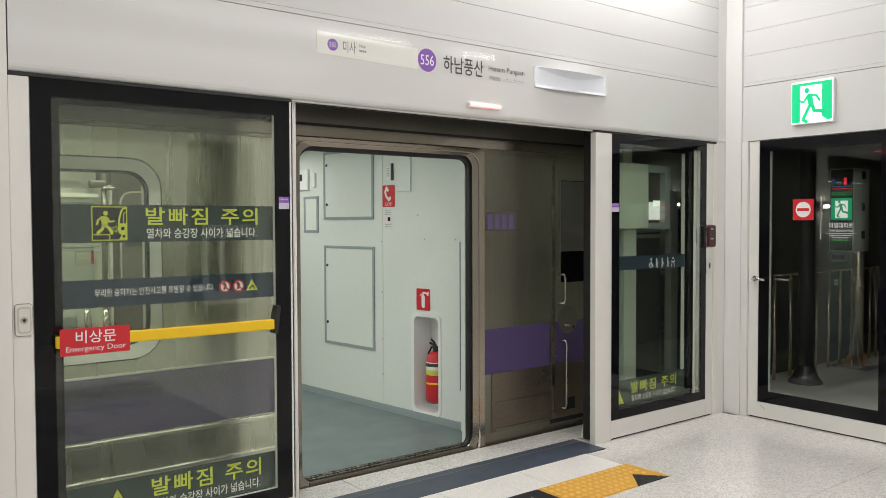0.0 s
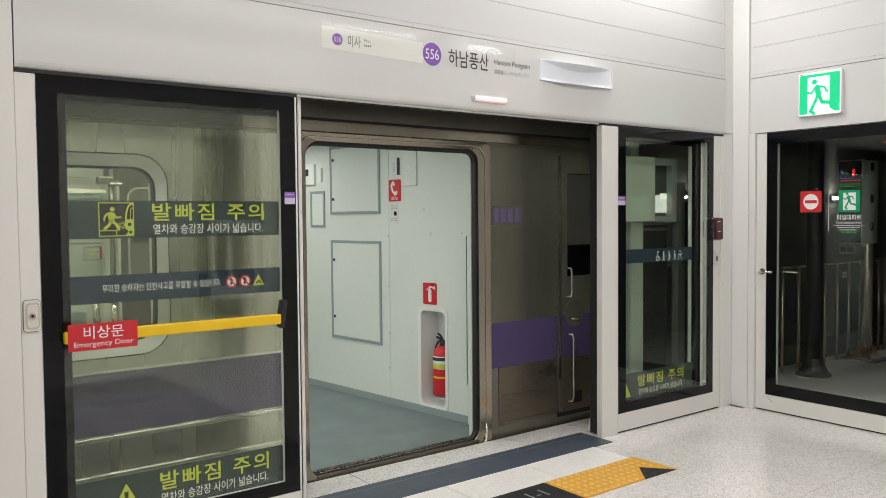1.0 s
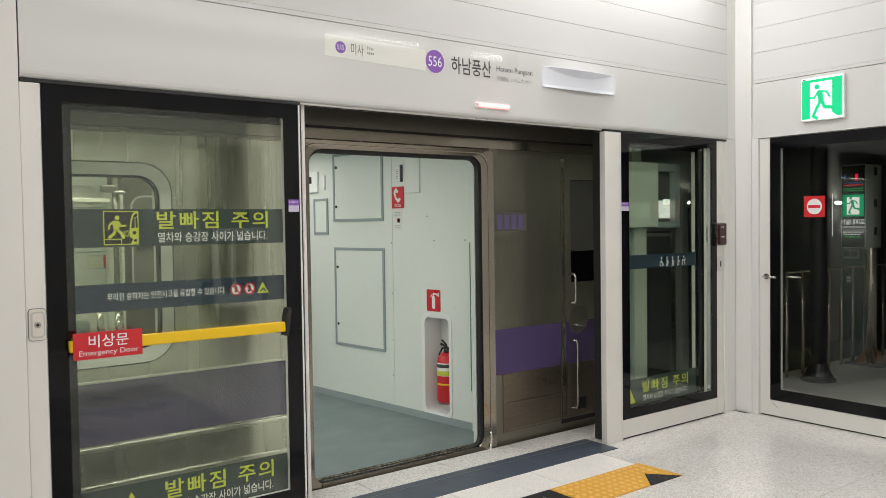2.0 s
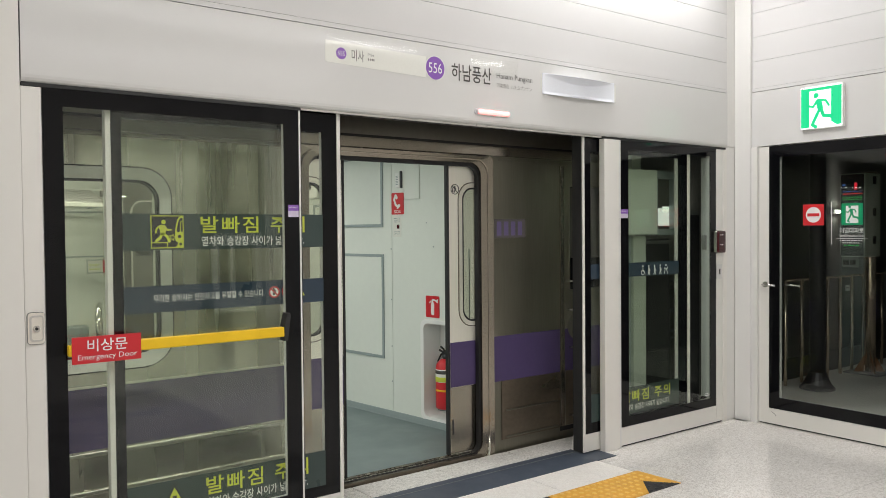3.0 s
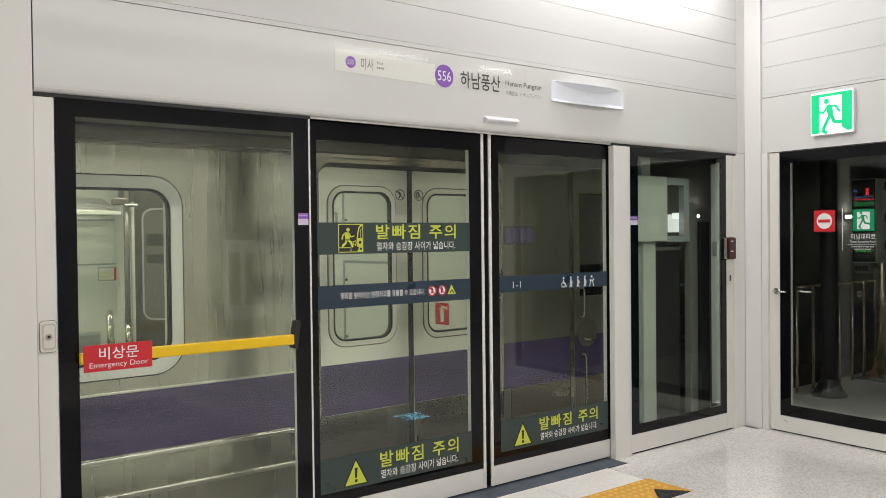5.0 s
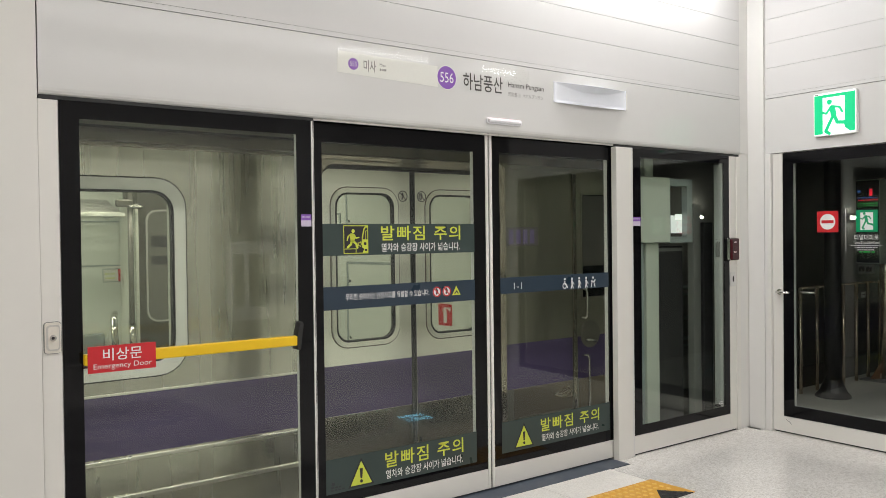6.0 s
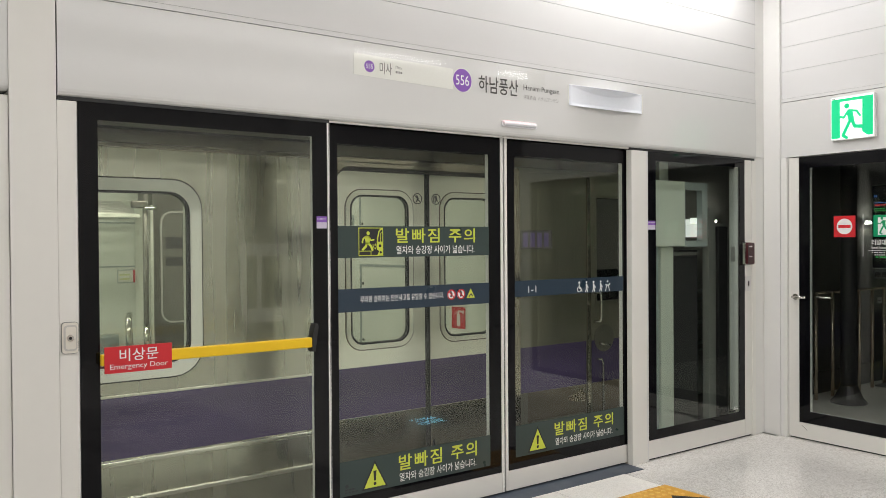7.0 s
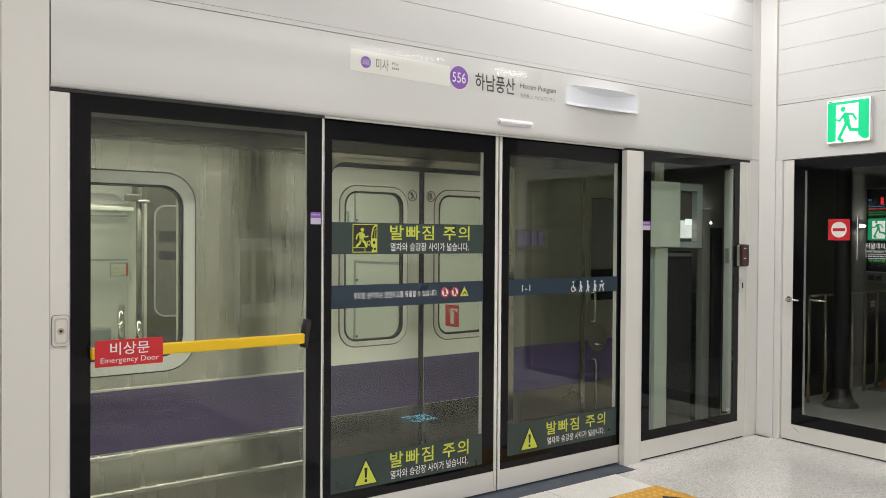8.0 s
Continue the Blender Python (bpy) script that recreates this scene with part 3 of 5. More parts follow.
def gap_picture(F, u, v, s, n, t):
    """Yellow-lined square: a stepping figure, a gap and the round front of a train."""
    bm = bmesh.new()
    box(bm, F, u, v, u + s, v + s, n, n + 0.0006)
    sq = part("picture", bm, "black_sheet", t, "yellow-lined gap warning picture")
    bm = bmesh.new()
    ring(bm, F, (u, v, u + s, v + s, 0.001), (u + 0.004, v + 0.004, u + s - 0.004, v + s - 0.004, 0.001), n + 0.0006, n + 0.0012)
    def at(*q):
        return [(u + a * s, v + b * s) for a, b in q]

    lo, hi = n + 0.0006, n + 0.0012
    # stepping figure
    disc(bm, F, u + 0.39 * s, v + 0.80 * s, 0.068 * s, lo, hi, 16)
    plate(bm, F, at((0.24, 0.68), (0.33, 0.72), (0.44, 0.70), (0.47, 0.58), (0.43, 0.42), (0.29, 0.40), (0.27, 0.55)), lo, hi)
    for limb, w in ((((0.29, 0.69), (0.18, 0.60), (0.15, 0.48)), 0.055), (((0.43, 0.67), (0.50, 0.55), (0.62, 0.57)), 0.05),
                    (((0.33, 0.44), (0.29, 0.33), (0.17, 0.23)), 0.085), (((0.39, 0.44), (0.50, 0.35), (0.56, 0.21)), 0.085)):
        stroke(bm, F, at(*limb), w * s, lo, hi)
    # platform edge
    stroke(bm, F, at((0.02, 0.17), (0.50, 0.17), (0.50, 0.03)), 0.025 * s, lo, hi)
    # rounded train front and the burst at its step
    plate(bm, F, at((0.985, 0.03), (0.76, 0.03), (0.84, 0.16), (0.75, 0.22), (0.73, 0.40), (0.76, 0.50), (0.985, 0.50)), lo, hi)
    stroke(bm, F, at((0.76, 0.48), (0.78, 0.66), (0.83, 0.86), (0.90, 0.945), (0.98, 0.95)), 0.05 * s, lo, hi)
    stroke(bm, F, at((0.90, 0.50), (0.90, 0.80), (0.98, 0.84)), 0.02 * s, lo, hi)
    star = [(0.655 + r * math.cos(k * math.pi / 5), 0.33 + r * math.sin(k * math.pi / 5)) for k, r in enumerate((0.10, 0.05) * 5)]
    stroke(bm, F, at(*star, star[0]), 0.018 * s, lo, hi)
    part("drawing", bm, "lime", sq)
    bm = bmesh.new()
    disc(bm, F, u + 0.87 * s, v + 0.35 * s, 0.055 * s, n + 0.0012, n + 0.0016, 16)
    disc(bm, F, u + 0.90 * s, v + 0.12 * s, 0.045 * s, n + 0.0012, n + 0.0016, 16)
    part("marks", bm, "black_sheet", sq)


def triangle(F, u, v, s, n, t):
    bm = bmesh.new()
    plate(bm, F, [(u, v), (u + s, v), (u + s / 2, v + 0.95 * s)], n, n + 0.0006)
    tri = part("warning_triangle", bm, "black_sheet", t, "black and yellow warning triangle")
    bm = bmesh.new()
    plate(bm, F, [(u + 0.09 * s, v + 0.055 * s), (u + 0.91 * s, v + 0.055 * s), (u + s / 2, v + 0.84 * s)], n + 0.0006, n + 0.0012)
    part("field", bm, "lime", tri)
    bm = bmesh.new()
    plate(bm, F, [(u + 0.465 * s, v + 0.27 * s), (u + 0.535 * s, v + 0.27 * s), (u + 0.56 * s, v + 0.60 * s), (u + 0.44 * s, v + 0.60 * s)], n + 0.0012, n + 0.0018)
    disc(bm, F, u + 0.5 * s, v + 0.17 * s, 0.055 * s, n + 0.0012, n + 0.0018, 12)
    part("mark", bm, "black_sheet", tri)


def sliding_door_left():
    """The leaf is built where it stands when shut."""
    F = facing_platform(0.058)
    t = thing("sliding_screen_door", (1.65, 0.08, 0), "black-edged glass sliding platform door with yellow gap warnings", "door", "sliding platform doors")
    c = (1.152, 0.185, 2.138, 2.00)
    pane_unit(t, F, 1.108, 2.222, 2.13, c)
    bm = bmesh.new()
    box(bm, F, 1.084, 0.012, 1.1075, 2.13, -0.04, 0.004, bevel=0.002)
    part("edge_strip", bm, "column", t, "pale metal rear edge")
    bm = bmesh.new()
    box(bm, F, 2.223, 0.012, 2.243, 2.13, -0.04, 0.004, bevel=0.002)
    part("edge_strip", bm, "column", t, "pale metal closing edge")
    bm = bmesh.new()
    box(bm, F, 2.2432, 0.012, 2.2475, 2.13, -0.085, -0.004)
    part("seal", bm, "rubber", t)
    n = -0.0010
    bm = bmesh.new()
    box(bm, F, c[0], 1.415, c[2], 1.580, n, n + 0.0006)
    b = part("warning_band", bm, "teal", t, "dark green-grey warning band with yellow lettering")
    gap_picture(F, 1.272, 1.424, 0.148, n + 0.0008, b)
    writing("lettering", "발빠짐 주의", F, 1.500, 1.490, 2.034, 1.570, n + 0.0008, "lime", b, bold=0.012, gap=1.18)
    writing("lettering", "열차와 승강장 사이가 넓습니다.", F, 1.503, 1.430, 2.030, 1.476, n + 0.0008, "white", b, bold=0.008)
    bm = bmesh.new()
    box(bm, F, c[0], 1.135, c[2], 1.255, n, n + 0.0006)
    b = part("warning_band", bm, "navy", t, "navy band with white lettering")
    writing("lettering", "무리한 승하차는 안전사고를 유발할 수 있습니다.", F, 1.280, 1.180, 1.812, 1.215, n + 0.0008, "white", b, bold=0.008)
    for u in (1.865, 1.933):
        bm = bmesh.new()
        disc(bm, F, u, 1.197, 0.029, n + 0.0006, n + 0.0012)
        d = part("ban_sign", bm, "white", b, "white disc with red ring")
        bm = bmesh.new()
        ring(bm, F, (u - 0.029, 1.168, u + 0.029, 1.226, 0.029), (u - 0.022, 1.175, u + 0.022, 1.219, 0.022), n + 0.0012, n + 0.0018)
        stroke(bm, F, [(u - 0.018, 1.215), (u + 0.018, 1.179)], 0.006, n + 0.0012, n + 0.0018)
        part("rim", bm, "red", d)
        bm = bmesh.new()
        stroke(bm, F, [(u - 0.004, 1.212), (u + 0.002, 1.200), (u - 0.003, 1.187)], 0.012, n + 0.0012, n + 0.0016)
        part("mark", bm, "ink", d)
    bm = bmesh.new()
    plate(bm, F, [(1.971, 1.172), (2.031, 1.172), (2.001, 1.226)], n + 0.0006, n + 0.0012)
    d = part("caution_sign", bm, "lime", b, "small yellow caution triangle")
    bm = bmesh.new()
    stroke(bm, F, [(1.990, 1.182), (2.004, 1.196), (2.014, 1.182)], 0.007, n + 0.0012, n + 0.0018)
    part("mark", bm, "ink", d)
    bm = bmesh.new()
    box(bm, F, c[0], c[1], c[2], 0.365, n, n + 0.0006)
    b = part("warning_band", bm, "teal", t, "dark green-grey band with warning triangle")
    triangle(F, 1.280, 0.196, 0.158, n + 0.0008, b)
    writing("lettering", "발빠짐 주의", F, 1.508, 0.262, 2.038, 0.347, n + 0.0008, "lime", b, bold=0.012, gap=1.18)
    writing("lettering", "열차와 승강장 사이가 넓습니다.", F, 1.512, 0.203, 2.034, 0.250, n + 0.0008, "white", b, bold=0.008)
    bm = bmesh.new()
    bars(bm, F, 1.180, 0.200, 1.262, 0.208, n + 0.0008, 5, 4)
    bars(bm, F, 1.180, 0.214, 1.245, 0.222, n + 0.0008, 6, 3)
    disc(bm, F, 1.192, 0.236, 0.010, n + 0.0008, n + 0.0014, 14)
    tagged(part("small_print", bm, "dark_metal", b), kind="stuff")
    return t


def sliding_door_right():
    F = facing_platform(0.058)
    t = thing("sliding_screen_door", (2.84, 0.08, 0), "black-edged glass sliding platform door with navy band", "door", "sliding platform doors")
    c = (2.332, 0.200, 3.275, 2.005)
    pane_unit(t, F, 2.274, 3.376, 2.13, c)
    bm = bmesh.new()
    box(bm, F, 3.3765, 0.012, 3.410, 2.13, -0.04, 0.002, bevel=0.002)
    part("edge_strip", bm, "column", t, "pale metal rear edge")
    bm = bmesh.new()
    box(bm, F, 2.253, 0.012, 2.273, 2.13, -0.04, 0.004, bevel=0.002)
    part("edge_strip", bm, "column", t, "pale metal closing edge")
    bm = bmesh.new()
    box(bm, F, 2.2485, 0.012, 2.2528, 2.13, -0.085, -0.004)
    part("seal", bm, "rubber", t)
    bm = bmesh.new()
    plate(bm, F, [(2.262, 0.008), (2.297, 0.008), (2.297, 0.108), (2.286, 0.108)], -0.12, -0.087)
    part("guide_shoe", bm, "column", t, "pale guide shoe at the foot")
    n = -0.0010
    bm = bmesh.new()
    box(bm, F, c[0], 1.160, c[2], 1.257, n, n + 0.0006)
    b = part("warning_band", bm, "navy", t, "navy band with door number and priority symbols")
    writing("lettering", "1-1", F, 2.438, 1.183, 2.503, 1.223, n + 0.0008, "white", b)
    for i in range(5):
        u = 2.868 + 0.0645 * i
        bm = bmesh.new()
        k = n + 0.0006, n + 0.0012
        disc(bm, F, u, 1.228, 0.008, *k, 10)
        if i == 0:
            ring(bm, F, (u - 0.020, 1.166, u + 0.018, 1.204, 0.019), (u - 0.014, 1.172, u + 0.012, 1.198, 0.013), *k)
            stroke(bm, F, [(u, 1.214), (u + 0.002, 1.192), (u + 0.016, 1.190), (u + 0.024, 1.172)], 0.007, *k)
        elif i == 4:
            stroke(bm, F, [(u - 0.016, 1.206), (u + 0.010, 1.200), (u + 0.020, 1.212)], 0.010, *k)
            stroke(bm, F, [(u - 0.010, 1.198), (u - 0.018, 1.168)], 0.007, *k)
            stroke(bm, F, [(u + 0.008, 1.198), (u + 0.018, 1.168)], 0.007, *k)
        else:
            stroke(bm, F, [(u, 1.212), (u + 0.003, 1.192)], 0.015, *k)
            stroke(bm, F, [(u, 1.190), (u - 0.008, 1.168)], 0.008, *k)
            stroke(bm, F, [(u + 0.003, 1.190), (u + 0.010, 1.168)], 0.008, *k)
            stroke(bm, F, [(u + 0.006, 1.208), (u + 0.018, 1.192)], 0.006, *k)
        part("symbol", bm, "white", b)
    bm = bmesh.new()
    box(bm, F, c[0], c[1], c[2], 0.388, n, n + 0.0006)
    b = part("warning_band", bm, "teal", t, "dark green-grey band with warning triangle")
    triangle(F, 2.427, 0.212, 0.160, n + 0.0008, b)
    writing("lettering", "발빠짐 주의", F, 2.648, 0.283, 3.171, 0.365, n + 0.0008, "lime", b, bold=0.012, gap=1.18)
    writing("lettering", "열차와 승강장 사이가 넓습니다.", F, 2.655, 0.223, 3.165, 0.268, n + 0.0008, "white", b, bold=0.008)
    return t


def fixed_panel():
    F = facing_platform(0.014)
    t = thing("fixed_screen_panel", (4.0, 0.03, 0), "fixed black-edged glass panel in an off-white frame", "glass panel")
    pane_unit(t, F, 3.465, 4.564, HEAD_Z - 0.0155, (3.554, 0.20, 4.502, 2.035), back=0.012, rail=(0.012, 0.136), inner="rubber")
    part("inner_jamb", world_box(4.5025, 0.034, 0.205, 4.560, 0.105, 2.03, 0.002), "inner_frame", t, "grey inner jamb")
    part("inner_latch", world_box(4.490, 0.050, 1.33, 4.5015, 0.085, 1.44, 0.003), "grey_metal", t)
    bm = bmesh.new()
    box(bm, F, 4.566, 0.012, 4.647, HEAD_Z - 0.0155, -0.04, 0.003, bevel=0.002)
    part("stile", bm, "column", t, "off-white side stile")
    bm = bmesh.new()
    box(bm, F, 4.649, 0.0, 4.695, HEAD_Z - 0.0155, -0.05, 0.008, bevel=0.002)
    part("jamb", bm, "column", t)
    bm = bmesh.new()
    box(bm, F, 3.465, 0.001, 4.647, 0.0115, -0.03, -0.008)
    part("floor_gap", bm, "rubber", t)
    sticker(F, 3.467, 3.548, t)
    bm = bmesh.new()
    bars(bm, F, 4.425, 0.225, 4.480, 0.233, -0.001, 5, 3)
    bars(bm, F, 4.425, 0.239, 4.470, 0.245, -0.001, 6, 2)
    tagged(part("small_print", bm, "white", t), kind="stuff")
    r = thing("card_reader", (4.566, 0.0, 1.30), "dark red glossy access reader on the door jamb", "card reader")
    G = facing_platform(0.0108)
    bm = bmesh.new()
    round_plate(bm, G, 4.521, 1.300, 4.606, 1.476, 0.014, 0.0, 0.030)
    part("housing", bm, "chrome", r, "silver rim")
    bm = bmesh.new()
    round_plate(bm, G, 4.540, 1.306, 4.622, 1.470, 0.014, 0.018, 0.042)
    f = part("cover", bm, "dark_red", r, "dark red glossy cover")
    bm = bmesh.new()
    bars(bm, G, 4.556, 1.438, 4.592, 1.445, 0.042, 1, 2)
    bars(bm, G, 4.556, 1.363, 4.592, 1.37, 0.042, 1, 2)
    tagged(part("small_print", bm, "white", f), kind="stuff")
    k = thing("key_switch", (4.59, 0.0, 1.1), "small satin metal key switch plate", "key switch")
    bm = bmesh.new()
    round_plate(bm, G, 4.560, 1.106, 4.622, 1.216, 0.006, 0.0, 0.010)
    part("plate", bm, "alu", k)
    bm = bmesh.new()
    box(bm, G, 4.584, 1.140, 4.598, 1.182, 0.010, 0.014, bevel=0.002)
    part("slot", bm, "rubber", k)


def station_signs():
    F = facing_platform(-0.0006)
    G = facing_platform(-0.0002)
    s = thing("station_sticker", (1.6, 0, 2.4), "long glossy white station name sticker", "sign")
    bm = bmesh.new()
    plate(bm, F, [(1.218, 2.352), (1.52, 2.345), (1.845, 2.338), (1.845, 2.452), (1.22, 2.462)], -0.004, 0.0006)
    part("sheet", bm, "sticker", s, "glossy white film")
    bm = bmesh.new()
    disc(bm, F, 1.311, 2.402, 0.030, 0.0007, 0.0012, 32)
    d = part("line_number_disc", bm, "violet", s, "violet disc with white number")
    writing("number", "555", F, 1.291, 2.390, 1.331, 2.414, 0.0012, "white", d)
    writing("name", "미사", F, 1.372, 2.372, 1.447, 2.432, 0.0008, "faded_ink", s, bold=0.006)
    writing("name", "Misa", F, 1.470, 2.408, 1.507, 2.424, 0.0008, "faded_ink", s)
    bm = bmesh.new()
    bars(bm, F, 1.470, 2.385, 1.515, 2.396, 0.0008, 4, 4)
    part("small_print", bm, "faded_ink", s)
    film = part("film", one_box(F, 1.222, 2.463, 1.80, 2.517, -0.003, 0.0003), "clear_film", s, "clear glossy film edge")
    film.visible_shadow = False
    s = thing("station_name_sign", (2.2, 0, 2.4), "violet station number disc and dark lettering on the casing", "sign")
    bm = bmesh.new()
    disc(bm, F, 1.908, 2.396, 0.064, -0.004, 0.0009, 48)
    d = part("line_number_disc", bm, "violet", s, "violet disc with white number")
    bm = bmesh.new()
    ring(bm, F, (1.840, 2.328, 1.976, 2.464, 0.068), (1.8442, 2.3322, 1.9718, 2.4598, 0.0638), -0.003, 0.0007)
    part("pale_rim", bm, "sticker", d, "thin pale rim")
    writing("number", "556", F, 1.862, 2.368, 1.954, 2.424, 0.0010, "white", d)
    writing("name", "하남풍산", G, 2.022, 2.343, 2.316, 2.440, 0.0008, "ink", s, bold=0.010)
    writing("name", "Hanam Pungsan", G, 2.358, 2.380, 2.645, 2.421, 0.0008, "ink", s)
    writing("name", "河南豊山  ハナムプンサン", G, 2.358, 2.335, 2.640, 2.361, 0.0008, "faded_ink", s)
    film = part("film", one_box(G, 2.165, 2.400, 2.53, 2.502, 0.0002, 0.0005), "clear_film", s, "clear glossy film over the lettering")
    film.visible_shadow = False
    # the sheet of paper taped over the next station's name, curling at its edges
    p = thing("taped_paper", (3.06, 0, 2.4), "white paper sheet with curled edges taped on the casing", "paper")
    bm = bmesh.new()
    nu, nv = 32, 36
    rows = []
    for j in range(nv + 1):
        row = []
        for i in range(nu + 1):
            a, b = i / nu, j / nv
            arch = math.sin(math.pi * a) ** 0.85
            v = 0.129 * b
            top = max(0.0, (v - (0.129 - 0.044 * arch)) / 0.044)
            foot = max(0.0, (0.020 - v) / 0.020)
            bulge = 0.0018 + arch * (0.005 + 0.080 * top + 0.026 * foot ** 1.3)
            v -= 0.019 * arch * top
            row.append(bm.verts.new(F @ Vector((2.727 + 0.668 * a, 2.333 + v - 0.007 * arch * (1 - b) + 0.003 * a, bulge))))
        rows.append(row)
    for p0, p1 in zip(rows, rows[1:]):
        for i in range(nu):
            bm.faces.new((p0[i], p0[i + 1], p1[i + 1], p1[i]))
    sheet = part("sheet", bm, "paper", p, smooth=True)
    sol = sheet.modifiers.new("thickness", "SOLIDIFY")
    sol.thickness = 0.0008
    for i, u in enumerate((2.722, 3.372)):
        bm = bmesh.new()
        box(bm, F, u, 2.345, u + 0.035, 2.455, 0.0008, 0.0016)
        part("tape", bm, "sticker", p)
    # door indicator lamp: a turning drum, red glowing on one side, white on the other, set in a slim housing
    l = thing("door_indicator_lamp", (2.32, 0, 2.18), "slim rounded door warning lamp with a red blinking light", "indicator lamp")
    bm = bmesh.new()
    ring(bm, F, (2.186, 2.162, 2.456, 2.198, 0.016), (2.190, 2.166, 2.452, 2.194, 0.013), 0.0, 0.010)
    part("base", bm, "lamp_white", l, "slim white surround")
    # The drum is added: turning its white side out imitates the lamp going dark.
    blink_drum = new("blink_drum")
    blink_drum.parent = l
    blink_drum.location = (0.001, -0.009, 0.0)
    for name, mat, a0, a1, label in (("red_side", "red_lit", -65, 65, "glowing red drum side for the lamp on"), ("white_side", "lamp_white", 65, 295, "white drum side that stands in for the lamp off")):
        bm = bmesh.new()
        k = 14
        rows = []
        for x, r in ((-0.1165, 0.0127), (-0.110, 0.0135), (0.110, 0.0135), (0.1165, 0.0127)):
            arc = [radians(a0 + (a1 - a0) * q / k) for q in range(k + 1)]
            rows.append([bm.verts.new((x, -r * math.cos(a), r * math.sin(a))) for a in arc])
        for p0, p1 in zip(rows, rows[1:]):
            for q in range(k):
                bm.faces.new((p0[q], p0[q + 1], p1[q + 1], p1[q]))
        me = bpy.data.meshes.new(name)
        bm.to_mesh(me)
        bm.free()
        me.materials.append(M[mat])
        for p0 in me.polygons:
            p0.use_smooth = len(p0.vertices) == 4
        side = tagged(new(name, me), label)
        side.parent = blink_drum
    for sx in (-1, 1):
        bm = bmesh.new()
        lathe(bm, Matrix.Translation((2.321, -0.0096, 2.18)) @ Matrix.Rotation(radians(-90 * sx), 4, "Z"), [(0.0130, 0.1166), (0.0122, 0.1205), (0.0092, 0.1245), (0.004, 0.1265)], 16)
        part("end_cap", bm, "lamp_white", l, smooth=True)
    caps = (2.22, 2.30)
    for u in caps:
        k = thing("door_roller_cap", (u, 0.1, 2.11), "small metal screw cap under the casing", "cap")
        bm = bmesh.new()
        lathe(bm, Matrix.Translation((u, 0.035, 2.098)) @ Matrix.Rotation(radians(90), 4, "X"), [(0.010, -0.0), (0.014, 0.006), (0.014, 0.016)], 12)
        part("cap", bm, "chrome", k)
    return blink_drum


def end_wall():
    """The wall across the platform's end: casing above, a glazed tunnel door below."""
    W = facing_west(WALL_X)
    h = thing("end_wall_casing", (WALL_X, -2, HEAD_Z), "off-white metal wall cladding above the tunnel door", "wall", kind="structure")
    part("casing", one_box(W, 0.118, HEAD_Z, 2.75, SEAMS[0] - 0.0015, -0.10, 0.0, bevel=0.002), "casing", h)
    for z0, z1 in zip(SEAMS, SEAMS[1:]):
        part("cladding_board", one_box(W, 0.118, z0 + (0.0025 if z0 < 2.54 else 0.0012), 2.75, z1 - 0.0003, -0.06, -0.005 if z0 > 2.54 else -0.001, bevel=0.001), "panel", h)
    part("backing", one_box(W, 0.118, SEAMS[0], 2.75, CEIL_Z, -0.10, -0.062), "joint", h)
    part("side_wall", one_box(W, 2.62, 0.0, 2.75, HEAD_Z - 0.002, -0.12, 0.0), "panel", h)
    # Unseen panel, added so that the train's steel mirrors something dark.
    g = thing("fixed_screen_panel", (WALL_X, -1.96, 0), "unseen black-edged glass panel, added to darken reflections", "glass panel")
    pane_unit(g, facing_west(WALL_X + 0.012), 1.31, 2.61, HEAD_Z - 0.006, (1.39, 0.18, 2.53, 2.03))
    d = thing("tunnel_door", (WALL_X, -0.7, 0), "glazed door to the tunnel in an off-white frame", "door")
    D = facing_west(WALL_X + 0.012)
    clear = (0.338, 0.215, 1.135, 2.02)
    bm = bmesh.new()
    ring(bm, D, (0.258, 0.128, 1.215, HEAD_Z - 0.006, 0.001), (*clear, 0.004), -0.006, 0.0)
    part("black_border", bm, "frit", d, "black printed glass border")
    pane = part("pane", one_box(D, clear[0] - 0.004, clear[1] - 0.004, clear[2] + 0.004, clear[3] + 0.004, -0.0058, -0.0012), "tunnel_glass", d, "clear glass pane")
    pane.visible_shadow = False
    bm = bmesh.new()
    ring(bm, D, (0.260, 0.13, 1.213, HEAD_Z - 0.008, 0.001), (clear[0] - 0.005, clear[1] - 0.005, clear[2] + 0.005, clear[3] + 0.005, 0.004), -0.045, -0.0061)
    part("back_frame", bm, "alu", d)
    bm = bmesh.new()
    ring(bm, D, (0.178, 0.012, 1.30, HEAD_Z - 0.004, 0.002), (0.256, 0.126, 1.217, HEAD_Z - 0.0045, 0.001), -0.045, 0.004)
    part("frame", bm, "column", d, "off-white door frame")
    part("floor_gap", one_box(D, 0.18, 0.001, 1.30, 0.0115, -0.03, -0.01), "rubber", d)
    bm = bmesh.new()
    disc(bm, D, 0.232, 1.063, 0.022, 0.004, 0.012)
    hd = part("door_handle", bm, "chrome", d, "satin steel lever handle")
    p = [D @ Vector(q) for q in ((0.232, 1.063, 0.012), (0.232, 1.063, 0.05), (0.245, 1.063, 0.058), (0.335, 1.062, 0.056))]
    part("lever", one_tube(p, 0.009), "chrome", hd, smooth=True)
    q = [D @ Vector(w) for w in ((0.36, 1.063, -0.05), (0.39, 1.062, -0.07), (0.46, 1.061, -0.07))]
    part("inner_lever", one_tube(q, 0.008), "chrome", hd, smooth=True)
    bm = bmesh.new()
    stroke(bm, D, [(0.278, 0.104), (0.305, 0.088), (0.318, 0.074)], 0.003, 0.0041, 0.0046)
    part("scratch", bm, "ink", d)
    n = 0.0004
